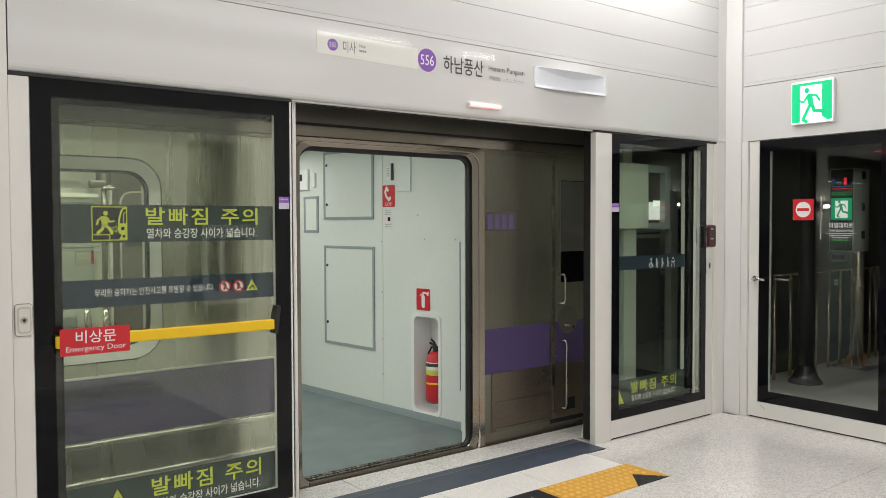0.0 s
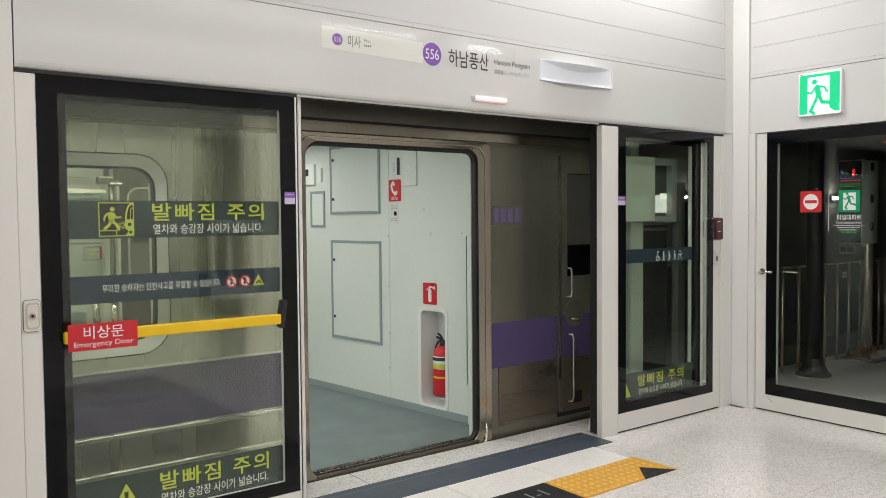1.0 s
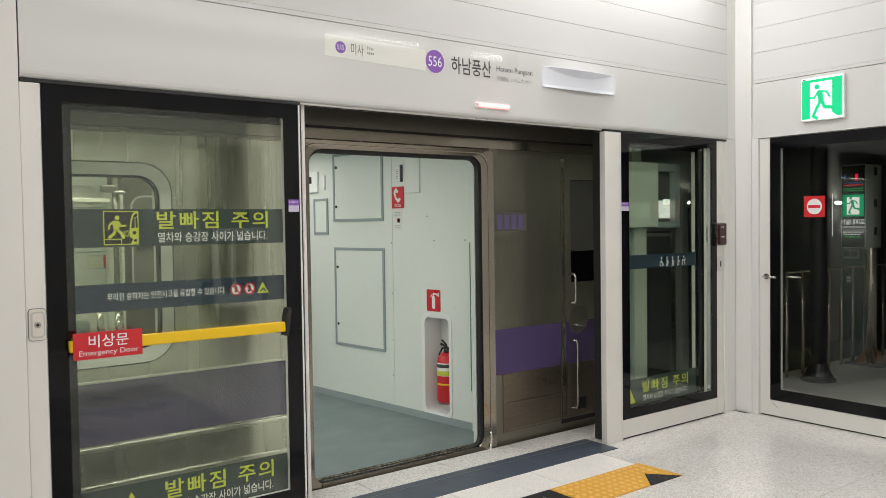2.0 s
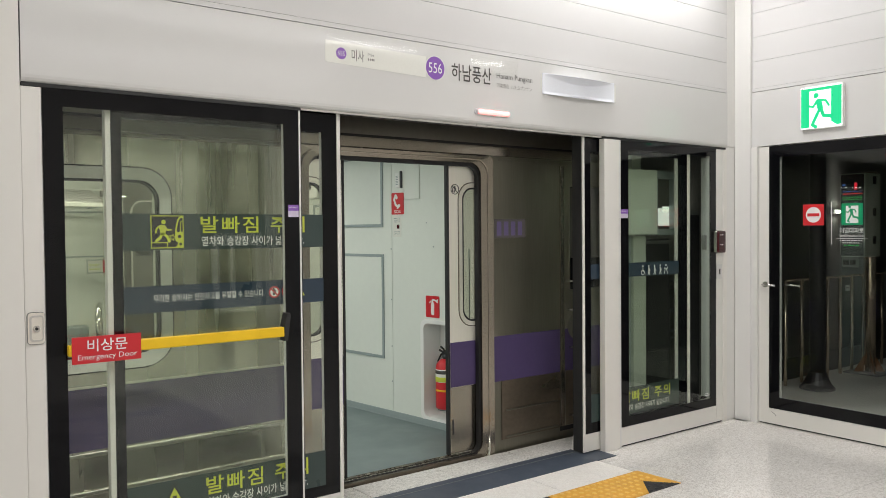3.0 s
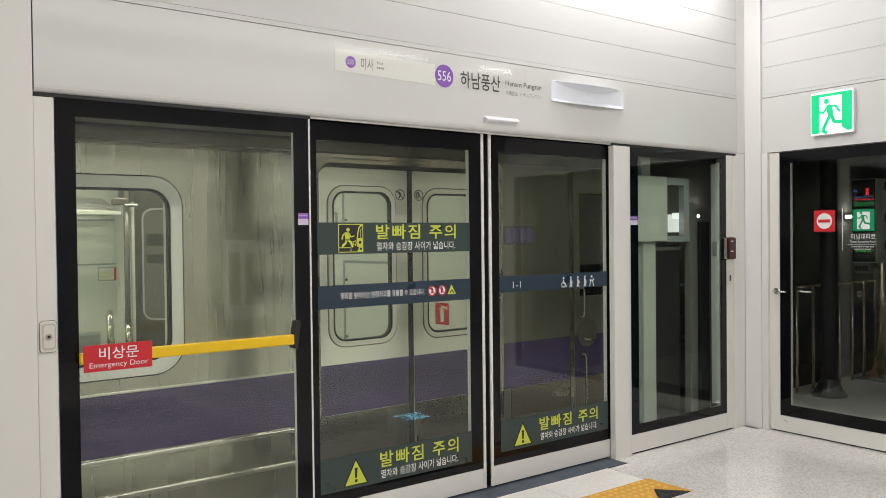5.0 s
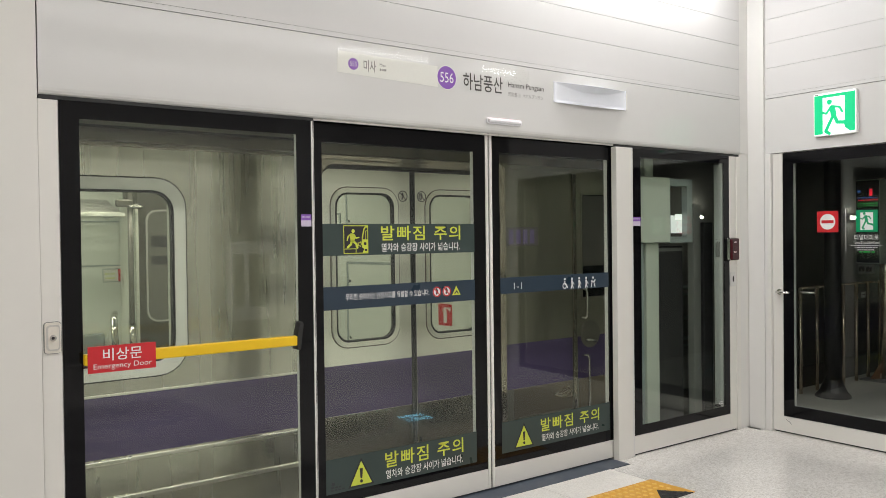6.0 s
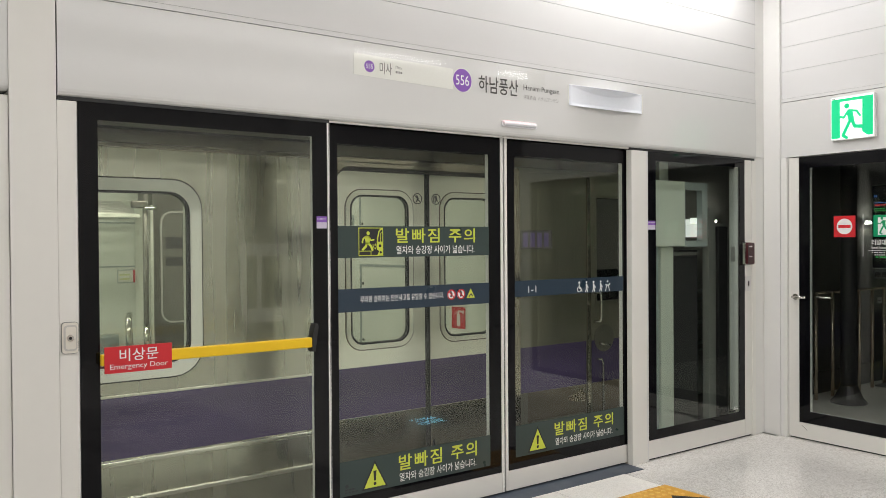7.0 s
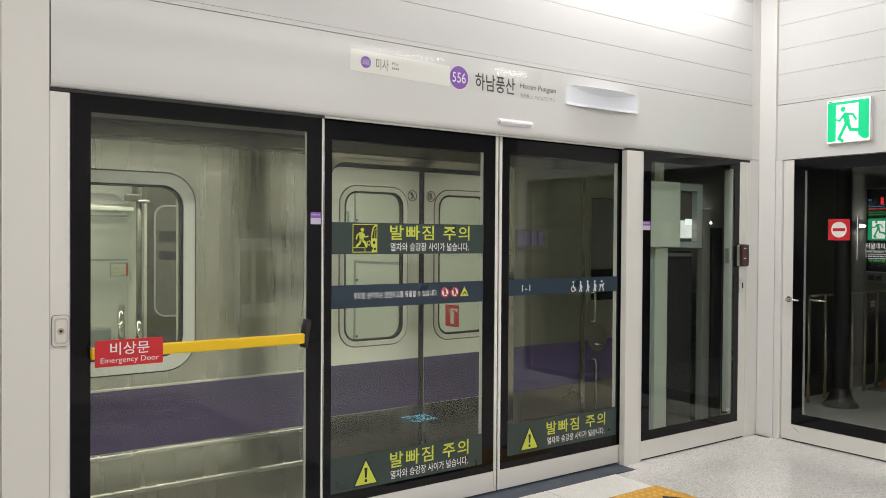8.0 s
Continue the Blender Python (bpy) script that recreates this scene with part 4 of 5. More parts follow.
    bm = bmesh.new()
    round_plate(bm, D, 0.522, 1.506, 0.678, 1.658, 0.003, n, n + 0.0008)
    s = part("no_entry_sign", bm, "red", d, "red square no entry sticker")
    bm = bmesh.new()
    disc(bm, D, 0.600, 1.582, 0.056, n + 0.0008, n + 0.0014, 32)
    w = part("disc", bm, "white", s)
    part("bar", one_box(D, 0.556, 1.571, 0.644, 1.593, n + 0.0014, n + 0.002), "red", w)
    part("divider", one_box(D, 0.729, 1.372, 0.7325, 1.668, n, n + 0.0008), "white", d)
    bm = bmesh.new()
    round_plate(bm, D, 0.802, 1.507, 0.948, 1.657, 0.003, n, n + 0.0008)
    s = part("evacuation_sign", bm, "green", d, "green running figure sticker with white lettering")
    bm = bmesh.new()
    plate(bm, D, [(0.832, 1.520), (0.918, 1.520), (0.918, 1.640), (0.832, 1.640)], n + 0.0008, n + 0.0014)
    w = part("doorway", bm, "white", s)
    bm = bmesh.new()
    runner(bm, D, 0.874, 1.582, 0.118, n + 0.0014, n + 0.002)
    part("figure", bm, "green", w)
    writing("lettering", "터널대피로", D, 0.790, 1.450, 0.955, 1.488, n, "white", s, bold=0.008)
    writing("lettering", "Tunnel Evacuation Route", D, 0.782, 1.424, 0.962, 1.444, n, "white", s)
    part("rule", one_box(D, 0.765, 1.411, 0.980, 1.414, n, n + 0.0006), "white", s)
    bm = bmesh.new()
    bars(bm, D, 0.79, 1.395, 0.95, 1.4015, n, 8, 10)
    bars(bm, D, 0.81, 1.379, 0.93, 1.385, n, 9, 8)
    tagged(part("small_print", bm, "white", s), kind="stuff")
    # lit exit sign
    e = thing("exit_sign", (WALL_X, -0.66, 2.19), "lit green and white exit sign box with running figure", "exit sign")
    E = facing_west(WALL_X)
    bm = bmesh.new()
    round_plate(bm, E, 0.523, 2.192, 0.830, 2.498, 0.012, 0.0, 0.030)
    part("housing", bm, "white", e, "white plastic housing")
    bm = bmesh.new()
    round_plate(bm, E, 0.528, 2.197, 0.825, 2.493, 0.010, 0.030, 0.033)
    f = part("panel", bm, "white_lit", e, "glowing white panel")
    n = 0.033
    bm = bmesh.new()
    plate(bm, E, [(0.531, 2.482), (0.822, 2.482), (0.822, 2.212), (0.790, 2.208), (0.770, 2.222), (0.749, 2.238), (0.749, 2.462), (0.592, 2.462), (0.592, 2.205), (0.531, 2.205)], n, n + 0.0008)
    part("green_surround", bm, "green_lit", f)
    bm = bmesh.new()
    runner(bm, E, 0.672, 2.322, 0.248, n, n + 0.0008)
    part("figure", bm, "green_lit", f)
    part("maker_mark", one_box(E, 0.536, 2.4845, 0.560, 2.490, n, n + 0.0006), "ink", f)


def room():
    """Closes the platform around and behind the camera, with the strip lamps that light it."""
    structure("ceiling", world_box(-9, -7, CEIL_Z, 9.5, 0.2, CEIL_Z + 0.1), "ceiling", "white painted platform ceiling", "ceiling")
    structure("wall_south", world_box(-9, -7.1, 0, 4.05, -7.0, CEIL_Z), "back_wall", "grey platform back wall", "wall")
    structure("wall_south", world_box(4.0505, -7.1, 0, 9.5, -6.99, CEIL_Z), "room_wall", "staff room wall, made pale for the light on it", "wall")
    structure("wall_bay", world_box(3.12, -6.999, 0, 4.0495, -6.975, 2.62, 0.002), "bay_panel", "dark grey wall bay round the window", "wall")
    structure("wall_east", world_box(9.5, -7, 0, 9.6, -2.7, CEIL_Z), "back_wall", "grey platform wall", "wall")
    structure("wall_return", world_box(WALL_X + 0.1, -2.72, 0, 9.5, -2.7005, CEIL_Z), "back_wall", "grey wall beside the tunnel walkway", "wall")
    structure("wall_west", world_box(-9.1, -7, 0, -9.0, 0.2, CEIL_Z), "back_wall", "grey platform wall", "wall")
    structure("wall_north_far", world_box(-9, 0.0, 0, -3.21, 0.19, HEAD_Z), "frit", "dark glass platform screen", "wall")
    # next door bay
    p = thing("door_post", (-0.40, 0.03, 0), "off-white post of the next door bay", "post", kind="structure")
    part("casing", world_box(-0.46, 0.004, 0, -0.3365, 0.10, HEAD_Z - 0.016, 0.002), "column", p)
    F = facing_platform(0.014)
    t = thing("fixed_screen_panel", (-1.8, 0.03, 0), "black-edged glass screen panel of the next bay", "glass panel")
    pane_unit(t, F, -3.2, -0.47, HEAD_Z - 0.0155, (-3.1, 0.25, -0.55, 2.02), rail=(0.020, 0.155))
    for x0, x1, y, _ in PLATFORM_STRIPS:
        l = thing("strip_lamp", ((x0 + x1) / 2, y, CEIL_Z - 0.1), "long white ceiling strip lamp", "ceiling lamp", "strip lamps")
        part("housing", world_box(x0, y - 0.14, CEIL_Z - 0.06, x1, y + 0.14, CEIL_Z, 0.004), "ceiling", l)
        part("diffuser", world_box(x0 + 0.02, y - 0.11, CEIL_Z - 0.085, x1 - 0.02, y + 0.11, CEIL_Z - 0.0605, 0.008), "diffuser", l)



def tunnel():
    structure("track_bed", world_box(-14, EDGE_Y - 0.02, -1.3, 30, 5.0, -1.15), "ballast", "dark track bed", "ground")
    structure("tunnel_wall", world_box(-14, 5.0, -1.3, 30, 5.2, 4.2), "concrete", "dark concrete tunnel wall", "wall")
    structure("tunnel_ceiling", world_box(-14, 0.19, 3.9, 30, 5.2, 4.1), "concrete", "dark concrete tunnel ceiling", "ceiling")
    structure("tunnel_ceiling", world_box(WALL_X + 0.1, -2.6, 3.2, 30, 0.19, 3.4), "concrete", "dark concrete walkway ceiling", "ceiling")
    structure("walkway", world_box(WALL_X + 0.02, -2.6, -1.2, 30, 0.60, 0), "walk_floor", "grey concrete walkway beyond the tunnel door", "floor")
    structure("walkway_wall", world_box(WALL_X + 0.1, -2.7, 0, 30, -2.6, 3.3), "concrete", "dark concrete walkway wall", "wall")
    structure("tunnel_end", world_box(30, -3, -1.3, 30.2, 5.2, 4.2), "concrete", "dark far end of the tunnel", "wall")
    structure("tunnel_end", world_box(-14.2, 0.2, -1.3, -14, 5.2, 4.2), "concrete", "dark far end of the tunnel", "wall")
    structure("tunnel_side", world_box(-14, 0.02, -1.3, -3.3, 0.19, 4.0), "concrete", "dark screen back", "wall")

    # stainless railing along the walkway's track side
    r = thing("railing", (8.0, 0.45, 0), "stainless steel railing with upright bars", "railing")
    part("top_rail", one_tube([(6.315, 0.45, 0.99), (14, 0.45, 0.99)], 0.011), "warm_lit_steel", r, smooth=True)
    first = None
    for x in (6.31, 6.60, 6.82, 7.09, 7.345, 7.585, 7.83, 8.25, 8.40, *(8.65 + 0.25 * i for i in range(21))):
        if first is None:
            first = part("bar", one_tube([(x, 0.45, 0), (x, 0.45, 0.99)], 0.0165), "warm_lit_steel", r, smooth=True)
        else:
            o = new("bar", first.data)
            o.parent = r
            o.location = (x - 6.31, 0, 0)
    tag = part("tag", world_box(7.41, 0.425, 0.84, 7.49, 0.431, 0.90, 0.001), "white", r, "small white notice tag")
    bm = bmesh.new()
    bars(bm, facing_platform(0.425), 7.42, 0.865, 7.48, 0.875, 0.0, 3, 3)
    tagged(part("small_print", bm, "ink", tag), kind="stuff")
    # dark column with a flared foot
    c = thing("steel_column", (6.42, 0.20, 0), "dark round steel column with a flared bolted foot", "column")
    bm = bmesh.new()
    lathe(bm, Matrix.Translation((6.42, 0.20, 0)) @ Matrix.Rotation(radians(90), 4, "X"), [(0.072, 0.02), (0.072, 2.9)], 20)
    part("shaft", bm, "dark_metal", c, smooth=True)
    bm = bmesh.new()
    lathe(bm, Matrix.Translation((6.42, 0.20, 0)) @ Matrix.Rotation(radians(90), 4, "X"), [(0.155, 0.0), (0.155, 0.012), (0.12, 0.05), (0.075, 0.16)], 20)
    part("foot", bm, "dark_metal", c)
    # pole with the driver's departure display
    d = thing("display_stand", (7.60, 0.278, 0), "steel pole carrying a dark LED display box", "display")
    part("pole", one_tube([(7.6, 0.278, 0.02), (7.6, 0.278, 2.05)], 0.058, 18), "warm_lit_steel", d, smooth=True)
    part("foot_plate", world_box(7.42, 0.10, 0.0, 7.78, 0.46, 0.015, 0.003), "grey_metal", d)
    for a in range(4):
        m = Matrix.Translation((7.6, 0.278, 0.015)) @ Matrix.Rotation(radians(45 + 90 * a), 4, "Z") @ Matrix.Rotation(radians(90), 4, "X")
        bm = bmesh.new()
        plate(bm, m, [(0.05, 0), (0.15, 0), (0.05, 0.17)], -0.004, 0.004)
        part("gusset", bm, "orange", d, "brown triangular gusset")
    B = facing_west(7.36)
    b = part("display_box", one_box(B, -0.46, 1.19, -0.215, 2.03, -0.33, 0.0, bevel=0.008), "cabinet", d, "grey display housing")
    part("screen", one_box(B, -0.452, 1.20, -0.226, 2.02, 0.0, 0.004), "black_sheet", b, "black screen")
    def led(mat, seed, rows, label=""):
        bm = bmesh.new()
        for k, (u0, u1, v, tall, words) in enumerate(rows):
            bars(bm, B, u0, v, u1, v + tall, 0.004, seed + k, words)
        tagged(part("led_row", bm, mat, b, label), kind="stuff")
    led("led_blue", 7, ((-0.435, -0.40, 1.905, 0.018, 2), (-0.43, -0.235, 1.845, 0.006, 6)), "row of blue lit marks")
    led("led_red", 2, ((-0.43, -0.232, 1.820, 0.010, 9),), "row of red lit marks")
    led("led_green", 4, ((-0.435, -0.235, 1.785, 0.009, 7), (-0.435, -0.235, 1.765, 0.006, 8), (-0.30, -0.235, 1.705, 0.010, 3), (-0.30, -0.235, 1.670, 0.012, 2), (-0.42, -0.26, 1.300, 0.014, 4)), "rows of green lit marks")
    part("led_digit", one_box(B, -0.318, 1.865, -0.290, 1.935, 0.004, 0.005), "led_red", b, "red lit figure")
    for z in (1.32, 1.60, 1.92):
        part("hinge", world_box(7.52, 0.205, z, 7.58, 0.2149, z + 0.08, 0.003), "dark_metal", b)
    n = thing("display_name_plate", (7.36, 0.36, 1.10), "small dark plate with pale lettering under the display", "sign")
    part("plate", one_box(B, -0.44, 1.085, -0.27, 1.185, -0.012, 0.0, bevel=0.001), "grey_metal", n)
    bm = bmesh.new()
    bars(bm, B, -0.43, 1.11, -0.29, 1.16, 0.0, 2, 2)
    tagged(part("lettering", bm, "ink", n), kind="stuff")
    # monitor cabinet behind the fixed panel
    c = thing("monitor_cabinet", (3.98, 0.36, 0), "pale green-grey metal cabinet on a post with a dark monitor", "cabinet")
    part("post", world_box(3.988, 0.33, 0.0, 4.132, 0.40, 1.44, 0.004), "cabinet", c)
    part("upper_post", world_box(3.976, 0.331, 1.442, 4.078, 0.39, 2.074, 0.004), "cabinet", c)
    part("post_side", world_box(3.930, 0.352, 0.0, 3.986, 0.40, 1.44, 0.003), "lining_trim", c, "grey side channel")
    part("body", world_box(3.822, 0.24, 1.448, 4.157, 0.33, 1.930, 0.006), "cabinet", c)
    M2 = facing_platform(0.25)
    bm = bmesh.new()
    ring(bm, M2, (4.160, 1.442, 4.437, 1.926, 0.006), (4.172, 1.488, 4.372, 1.872, 0.006), -0.10, 0.0)
    mo = part("monitor_frame", bm, "lining_trim", c, "grey monitor hood")
    part("screen", one_box(M2, 4.165, 1.48, 4.41, 1.88, -0.06, -0.05), "cab_dark", mo, "dark screen")
    # Two glowing patches imitate a lamp's reflection on the dark screen.
    part("glare_patch", one_box(M2, 4.236, 1.514, 4.402, 1.650, -0.0499, -0.049), "screen_glare", mo, "glowing patch in place of a reflection on the screen")
    part("glare_patch", one_box(M2, 4.290, 1.618, 4.402, 1.662, -0.0488, -0.048), "white_lit", mo)
    for z in (1.50, 1.84):
        part("latch", one_box(M2, 4.4375, z, 4.450, z + 0.05, -0.05, -0.01), "dark_metal", mo)
    p = thing("cable_post", (4.54, 0.30, 0), "slim grey metal post with a short arm", "post")
    part("shaft", world_box(4.478, 0.27, 0, 4.566, 0.33, 1.742, 0.004), "grey_metal", p)
    part("arm", world_box(4.567, 0.28, 1.598, 4.745, 0.32, 1.624, 0.004), "grey_metal", p)
    j = thing("junction_cabinet", (4.69, 0.32, 0), "narrow dark metal cable cabinet beside the track", "cabinet")
    part("body", world_box(4.632, 0.29, 0, 4.745, 0.36, 1.598, 0.004), "dark_metal", j)
    part("edge_trim", world_box(4.7455, 0.288, 0.02, 4.757, 0.36, 1.598, 0.002), "grey_metal", j)
    e = thing("equipment_locker", (4.25, 0.40, 0), "low dark metal equipment locker behind the glass", "locker")
    part("body", world_box(4.07, 0.352, 0, 4.45, 0.43, 1.415, 0.006), "dark_metal", e)
    part("locker_door", world_box(4.10, 0.346, 0.08, 4.42, 0.3515, 1.36, 0.002), "black_sheet", e)
    part("top_trim", world_box(4.07, 0.346, 1.375, 4.45, 0.3515, 1.400, 0.002), "grey_metal", e)
    # cable runs along the tunnel wall
    tray = thing("cable_run", (12.0, 4.9, 0.5), "grey cables on brackets along the tunnel wall", "cables")
    for z, r0 in ((0.62, 0.035), (0.50, 0.022), (0.10, 0.035), (-0.25, 0.03), (-0.37, 0.02)):
        part("cable", one_tube([(8.6 + 0.55 * i, 4.93, z - (0.02 if i % 2 else 0.0)) for i in range(9)], r0, 8), "lining_trim", tray, smooth=True)
    for i in range(4):
        part("bracket", world_box(8.7 + 1.4 * i, 4.90, -0.45, 8.75 + 1.4 * i, 4.998, 0.72), "grey_metal", tray)
    # far tunnel lamps
    for x, y, z in ((10.93, 4.9, 1.80), (16.2, 4.9, 1.82), (21.5, 4.9, 1.82)):
        l = thing("tunnel_lamp", (x, y, z), "small white tunnel lamp on the wall", "wall lamp", "tunnel lamps")
        s = 1 if y > 0 else -1
        part("base", world_box(x - 0.14, y + s * 0.03, z - 0.05, x + 0.14, y + s * 0.10, z + 0.05, 0.005), "grey_metal", l)
        part("tube", world_box(x - 0.045, y - s * 0.015 - 0.015, z - 0.018, x + 0.045, y - s * 0.015 + 0.035, z + 0.018, 0.012), "tunnel_lamp", l)


# ---- train ----
T = facing_platform(TRAIN_Y)


def holed(bm, m, u0, v0, u1, v1, holes, n0, n1):
    """A wall with rectangular holes that do not overlap along u."""
    u = u0
    for a, b, c, d in sorted(holes):
        box(bm, m, u, v0, a, v1, n0, n1)
        if b > v0:
            box(bm, m, a, v0, c, b, n0, n1)
        if d < v1:
            box(bm, m, a, d, c, v1, n0, n1)
        u = c
    box(bm, m, u, v0, u1, v1, n0, n1)
    bmesh.ops.remove_doubles(bm, verts=bm.verts, dist=1e-5)


def train_door(name_u0, u1, flip, train):
    """One leaf, built where it stands when shut. flip: +1 for the leaf whose meeting edge is on its right."""
    u0 = name_u0
    L = facing_platform(TRAIN_Y + 0.046)
    w = (1.4765, 0.8975, 1.8705, 1.7685) if flip > 0 else (2.1435, 0.8975, 2.5375, 1.7685)
    v0, v1 = 0.03, 1.985
    s0, s1 = (u0, u1 - 0.019) if flip > 0 else (u0 + 0.019, u1)
    bm = bmesh.new()
    holed(bm, L, s0, v0, s1, v1, [(w[0], w[1], w[2], w[3])], -0.030, 0.0)
    leaf = part("door_leaf", bm, "leaf_steel", train, "brushed steel sliding train door with rounded window")
    bm = bmesh.new()
    ring(bm, L, (w[0] - 0.034, w[1] - 0.034, w[2] + 0.034, w[3] + 0.034, 0.108), (w[0] - 0.006, w[1] - 0.006, w[2] + 0.006, w[3] + 0.006, 0.082), 0.0002, 0.007, 0.003)
    fr = part("window_frame", bm, "leaf_steel", leaf, "rounded steel window frame")
    bm = bmesh.new()
    ring(bm, L, (w[0] - 0.0055, w[1] - 0.0055, w[2] + 0.0055, w[3] + 0.0055, 0.082), (w[0] + 0.005, w[1] + 0.005, w[2] - 0.005, w[3] - 0.005, 0.074), -0.028, 0.0035)
    part("gasket", bm, "rubber", fr)
    bm = bmesh.new()
    ring(bm, L, (w[0] - 0.0405, w[1] - 0.0405, w[2] + 0.0405, w[3] + 0.0405, 0.113), (w[0] - 0.0345, w[1] - 0.0345, w[2] + 0.0345, w[3] + 0.0345, 0.108), 0.0001, 0.0012)
    part("groove", bm, "dark_sill", fr)
    p = part("window_pane", one_box(L, w[0] + 0.002, w[1] + 0.002, w[2] - 0.002, w[3] - 0.002, -0.018, -0.012), "train_glass", leaf, "clear window glass")
    p.visible_shadow = False
    part("lower_sheet", one_box(L, s0 + 0.001, 0.034, s1 - 0.001, 0.4685, 0.0002, 0.0012), "shaded_leaf_steel", leaf, "brushed lower sheet, shade and dark reflections put into its colour")
    part("stripe", one_box(L, s0 + 0.001, 0.470, s1 - 0.001, 0.762, 0.0002, 0.0016), "purple", leaf, "purple painted stripe")
    a, b = (u1 - 0.0187, u1 - 0.0003) if flip > 0 else (u0 + 0.0003, u0 + 0.0187)
    part("rubber_edge", one_box(L, a, v0, b, v1, -0.028, 0.003, bevel=0.004), "rubber", leaf, "black rubber closing edge")
    c = u1 - 0.0695 if flip > 0 else u0 + 0.0685
    bm = bmesh.new()
    ring(bm, L, (c - 0.034, 1.726, c + 0.034, 1.794, 0.034), (c - 0.029, 1.731, c + 0.029, 1.789, 0.029), 0.0002, 0.0012)
    stroke(bm, L, [(c - 0.020, 1.781), (c + 0.020, 1.740)], 0.005, 0.0002, 0.0012)
    stroke(bm, L, [(c - 0.004, 1.777), (c + 0.005, 1.761), (c - 0.007, 1.742)], 0.009, 0.0002, 0.0012)
    if flip < 0:
        stroke(bm, L, [(c + 0.002, 1.777), (c - 0.018, 1.768), (c - 0.018, 1.745)], 0.007, 0.0002, 0.0012)
    part("ban_print", bm, "ink", leaf, "small round dark ban symbol")
    if flip < 0:
        part("pull_recess", one_box(L, 2.045, 0.16, 2.058, 0.26, 0.0013, 0.003, bevel=0.001), "dark_metal", leaf)
    return leaf


def train():
    t = thing("subway_train", (0, 1.8, -1.15), "stainless steel subway train with a purple stripe", "train")
    holes = [(-0.757, 0.893, 0.531, 1.759), (1.35, 0.0, 2.632, 1.937)]
    bm = bmesh.new()
    holed(bm, T, -12.0, -0.75, 2.70, 2.06, holes, -0.038, 0.0)
    part("side_wall", bm, "steel", t, "brushed stainless steel side wall")
    part("cab_side_wall", one_box(T, 2.7002, -0.75, 3.985, 2.06, -0.038, 0.0), "shaded_steel", t, "steel wall beside the cab, its dark reflections put into the colour")
    bm = bmesh.new()
    holed(bm, T, -8.0, TF, 2.80, 2.15, holes, -0.125, -0.090)
    part("inner_lining", bm, "lining", t, "pale inner wall lining")
    # roof curve
    prof = [(0.0, 2.06), (0.004, 2.20), (-0.03, 2.40), (-0.12, 2.58), (-0.35, 2.72), (-0.9, 2.80), (-1.56, 2.81)]
    bm = bmesh.new()
    rows = [[bm.verts.new(T @ Vector((u, v, n))) for n, v in prof] for u in (-12.0, 3.985)]
    rows2 = [[bm.verts.new((p.co.x, 2 * 2.03 - p.co.y, p.co.z)) for p in r] for r in rows]
    for a, b in (rows, rows2):
        for i in range(len(prof) - 1):
            bm.faces.new((a[i], b[i], b[i + 1], a[i + 1]))
    part("roof", bm, "roof_metal", t, smooth=True)
    part("far_wall", world_box(-12, 3.54, -0.75, 3.985, 3.59, 2.06), "steel", t)
    part("underframe", world_box(-12, 0.60, -0.75, 3.9, 3.50, -0.12), "dark_metal", t)
    # gutter and ridges
    part("gutter", one_box(T, -12, 1.962, 1.262, 1.984, 0.0002, 0.012, bevel=0.004), "steel_frame", t)
    part("cornice", one_box(T, -12, 1.986, 3.98, 2.0495, 0.0002, 0.009, bevel=0.003), "steel_frame", t, "steel band along the roof edge")
    # The shadow under the roof gutter is built as a black strip.
    part("roof_shadow_line", one_box(T, -12, 2.0497, 3.98, 2.064, 0.0002, 0.006), "rubber", t, "black strip in place of the shadow under the roof edge")
    part("gutter", one_box(T, 2.775, 1.955, 3.33, 1.970, 0.0002, 0.006, bevel=0.002), "shaded_steel", t)
    for z in (0.436, 0.252):
        part("ridge", one_box(T, -12, z - 0.013, 1.268, z + 0.013, 0.0002, 0.015, bevel=0.006), "bright_steel", t, "polished moulding")
    part("trim_line", one_box(T, -12, 0.7535, 1.272, 0.765, 0.0002, 0.006, bevel=0.002), "bright_steel", t)
    part("lower_panel", one_box(T, 2.788, 0.072, 3.338, 0.472, 0.0002, 0.006, bevel=0.002), "grimy_steel", t, "grimy stepped lower cladding sheet")
    for z in (0.270, 0.090):
        part("ridge", one_box(T, 2.82, z - 0.006, 3.32, z + 0.006, 0.0062, 0.013, bevel=0.002), "shaded_steel", t)
    part("stripe", one_box(T, -12, 0.455, 1.274, 0.752, 0.0002, 0.0016), "purple", t, "purple painted stripe")
    part("stripe", one_box(T, 2.725, 0.4725, 3.345, 0.778, 0.0002, 0.0016), "purple", t, "purple painted stripe")
    part("stripe", one_box(T, 3.392, 0.475, 3.97, 0.778, 0.0062, 0.0076), "purple", t, "purple painted stripe")
    # car number plate, its figures as bars
    n = part("number_panel", one_box(T, 2.735, 1.440, 3.018, 1.566, 0.0002, 0.0014), "number_field", t, "dark car number panel")
    for i in range(4):
        u = 2.757 + 0.063 * i
        part("figure", one_box(T, u, 1.455, u + 0.040, 1.550, 0.0014, 0.002), "dim_violet", n)
    # big side window
    bm = bmesh.new()
    ring(bm, T, (-0.81, 0.832, 0.584, 1.814, 0.145), (-0.75, 0.900, 0.528, 1.756, 0.105), 0.0002, 0.010, 0.003)
    w = part("side_window", bm, "white_frame", t, "wide pale rounded window frame")
    bm = bmesh.new()
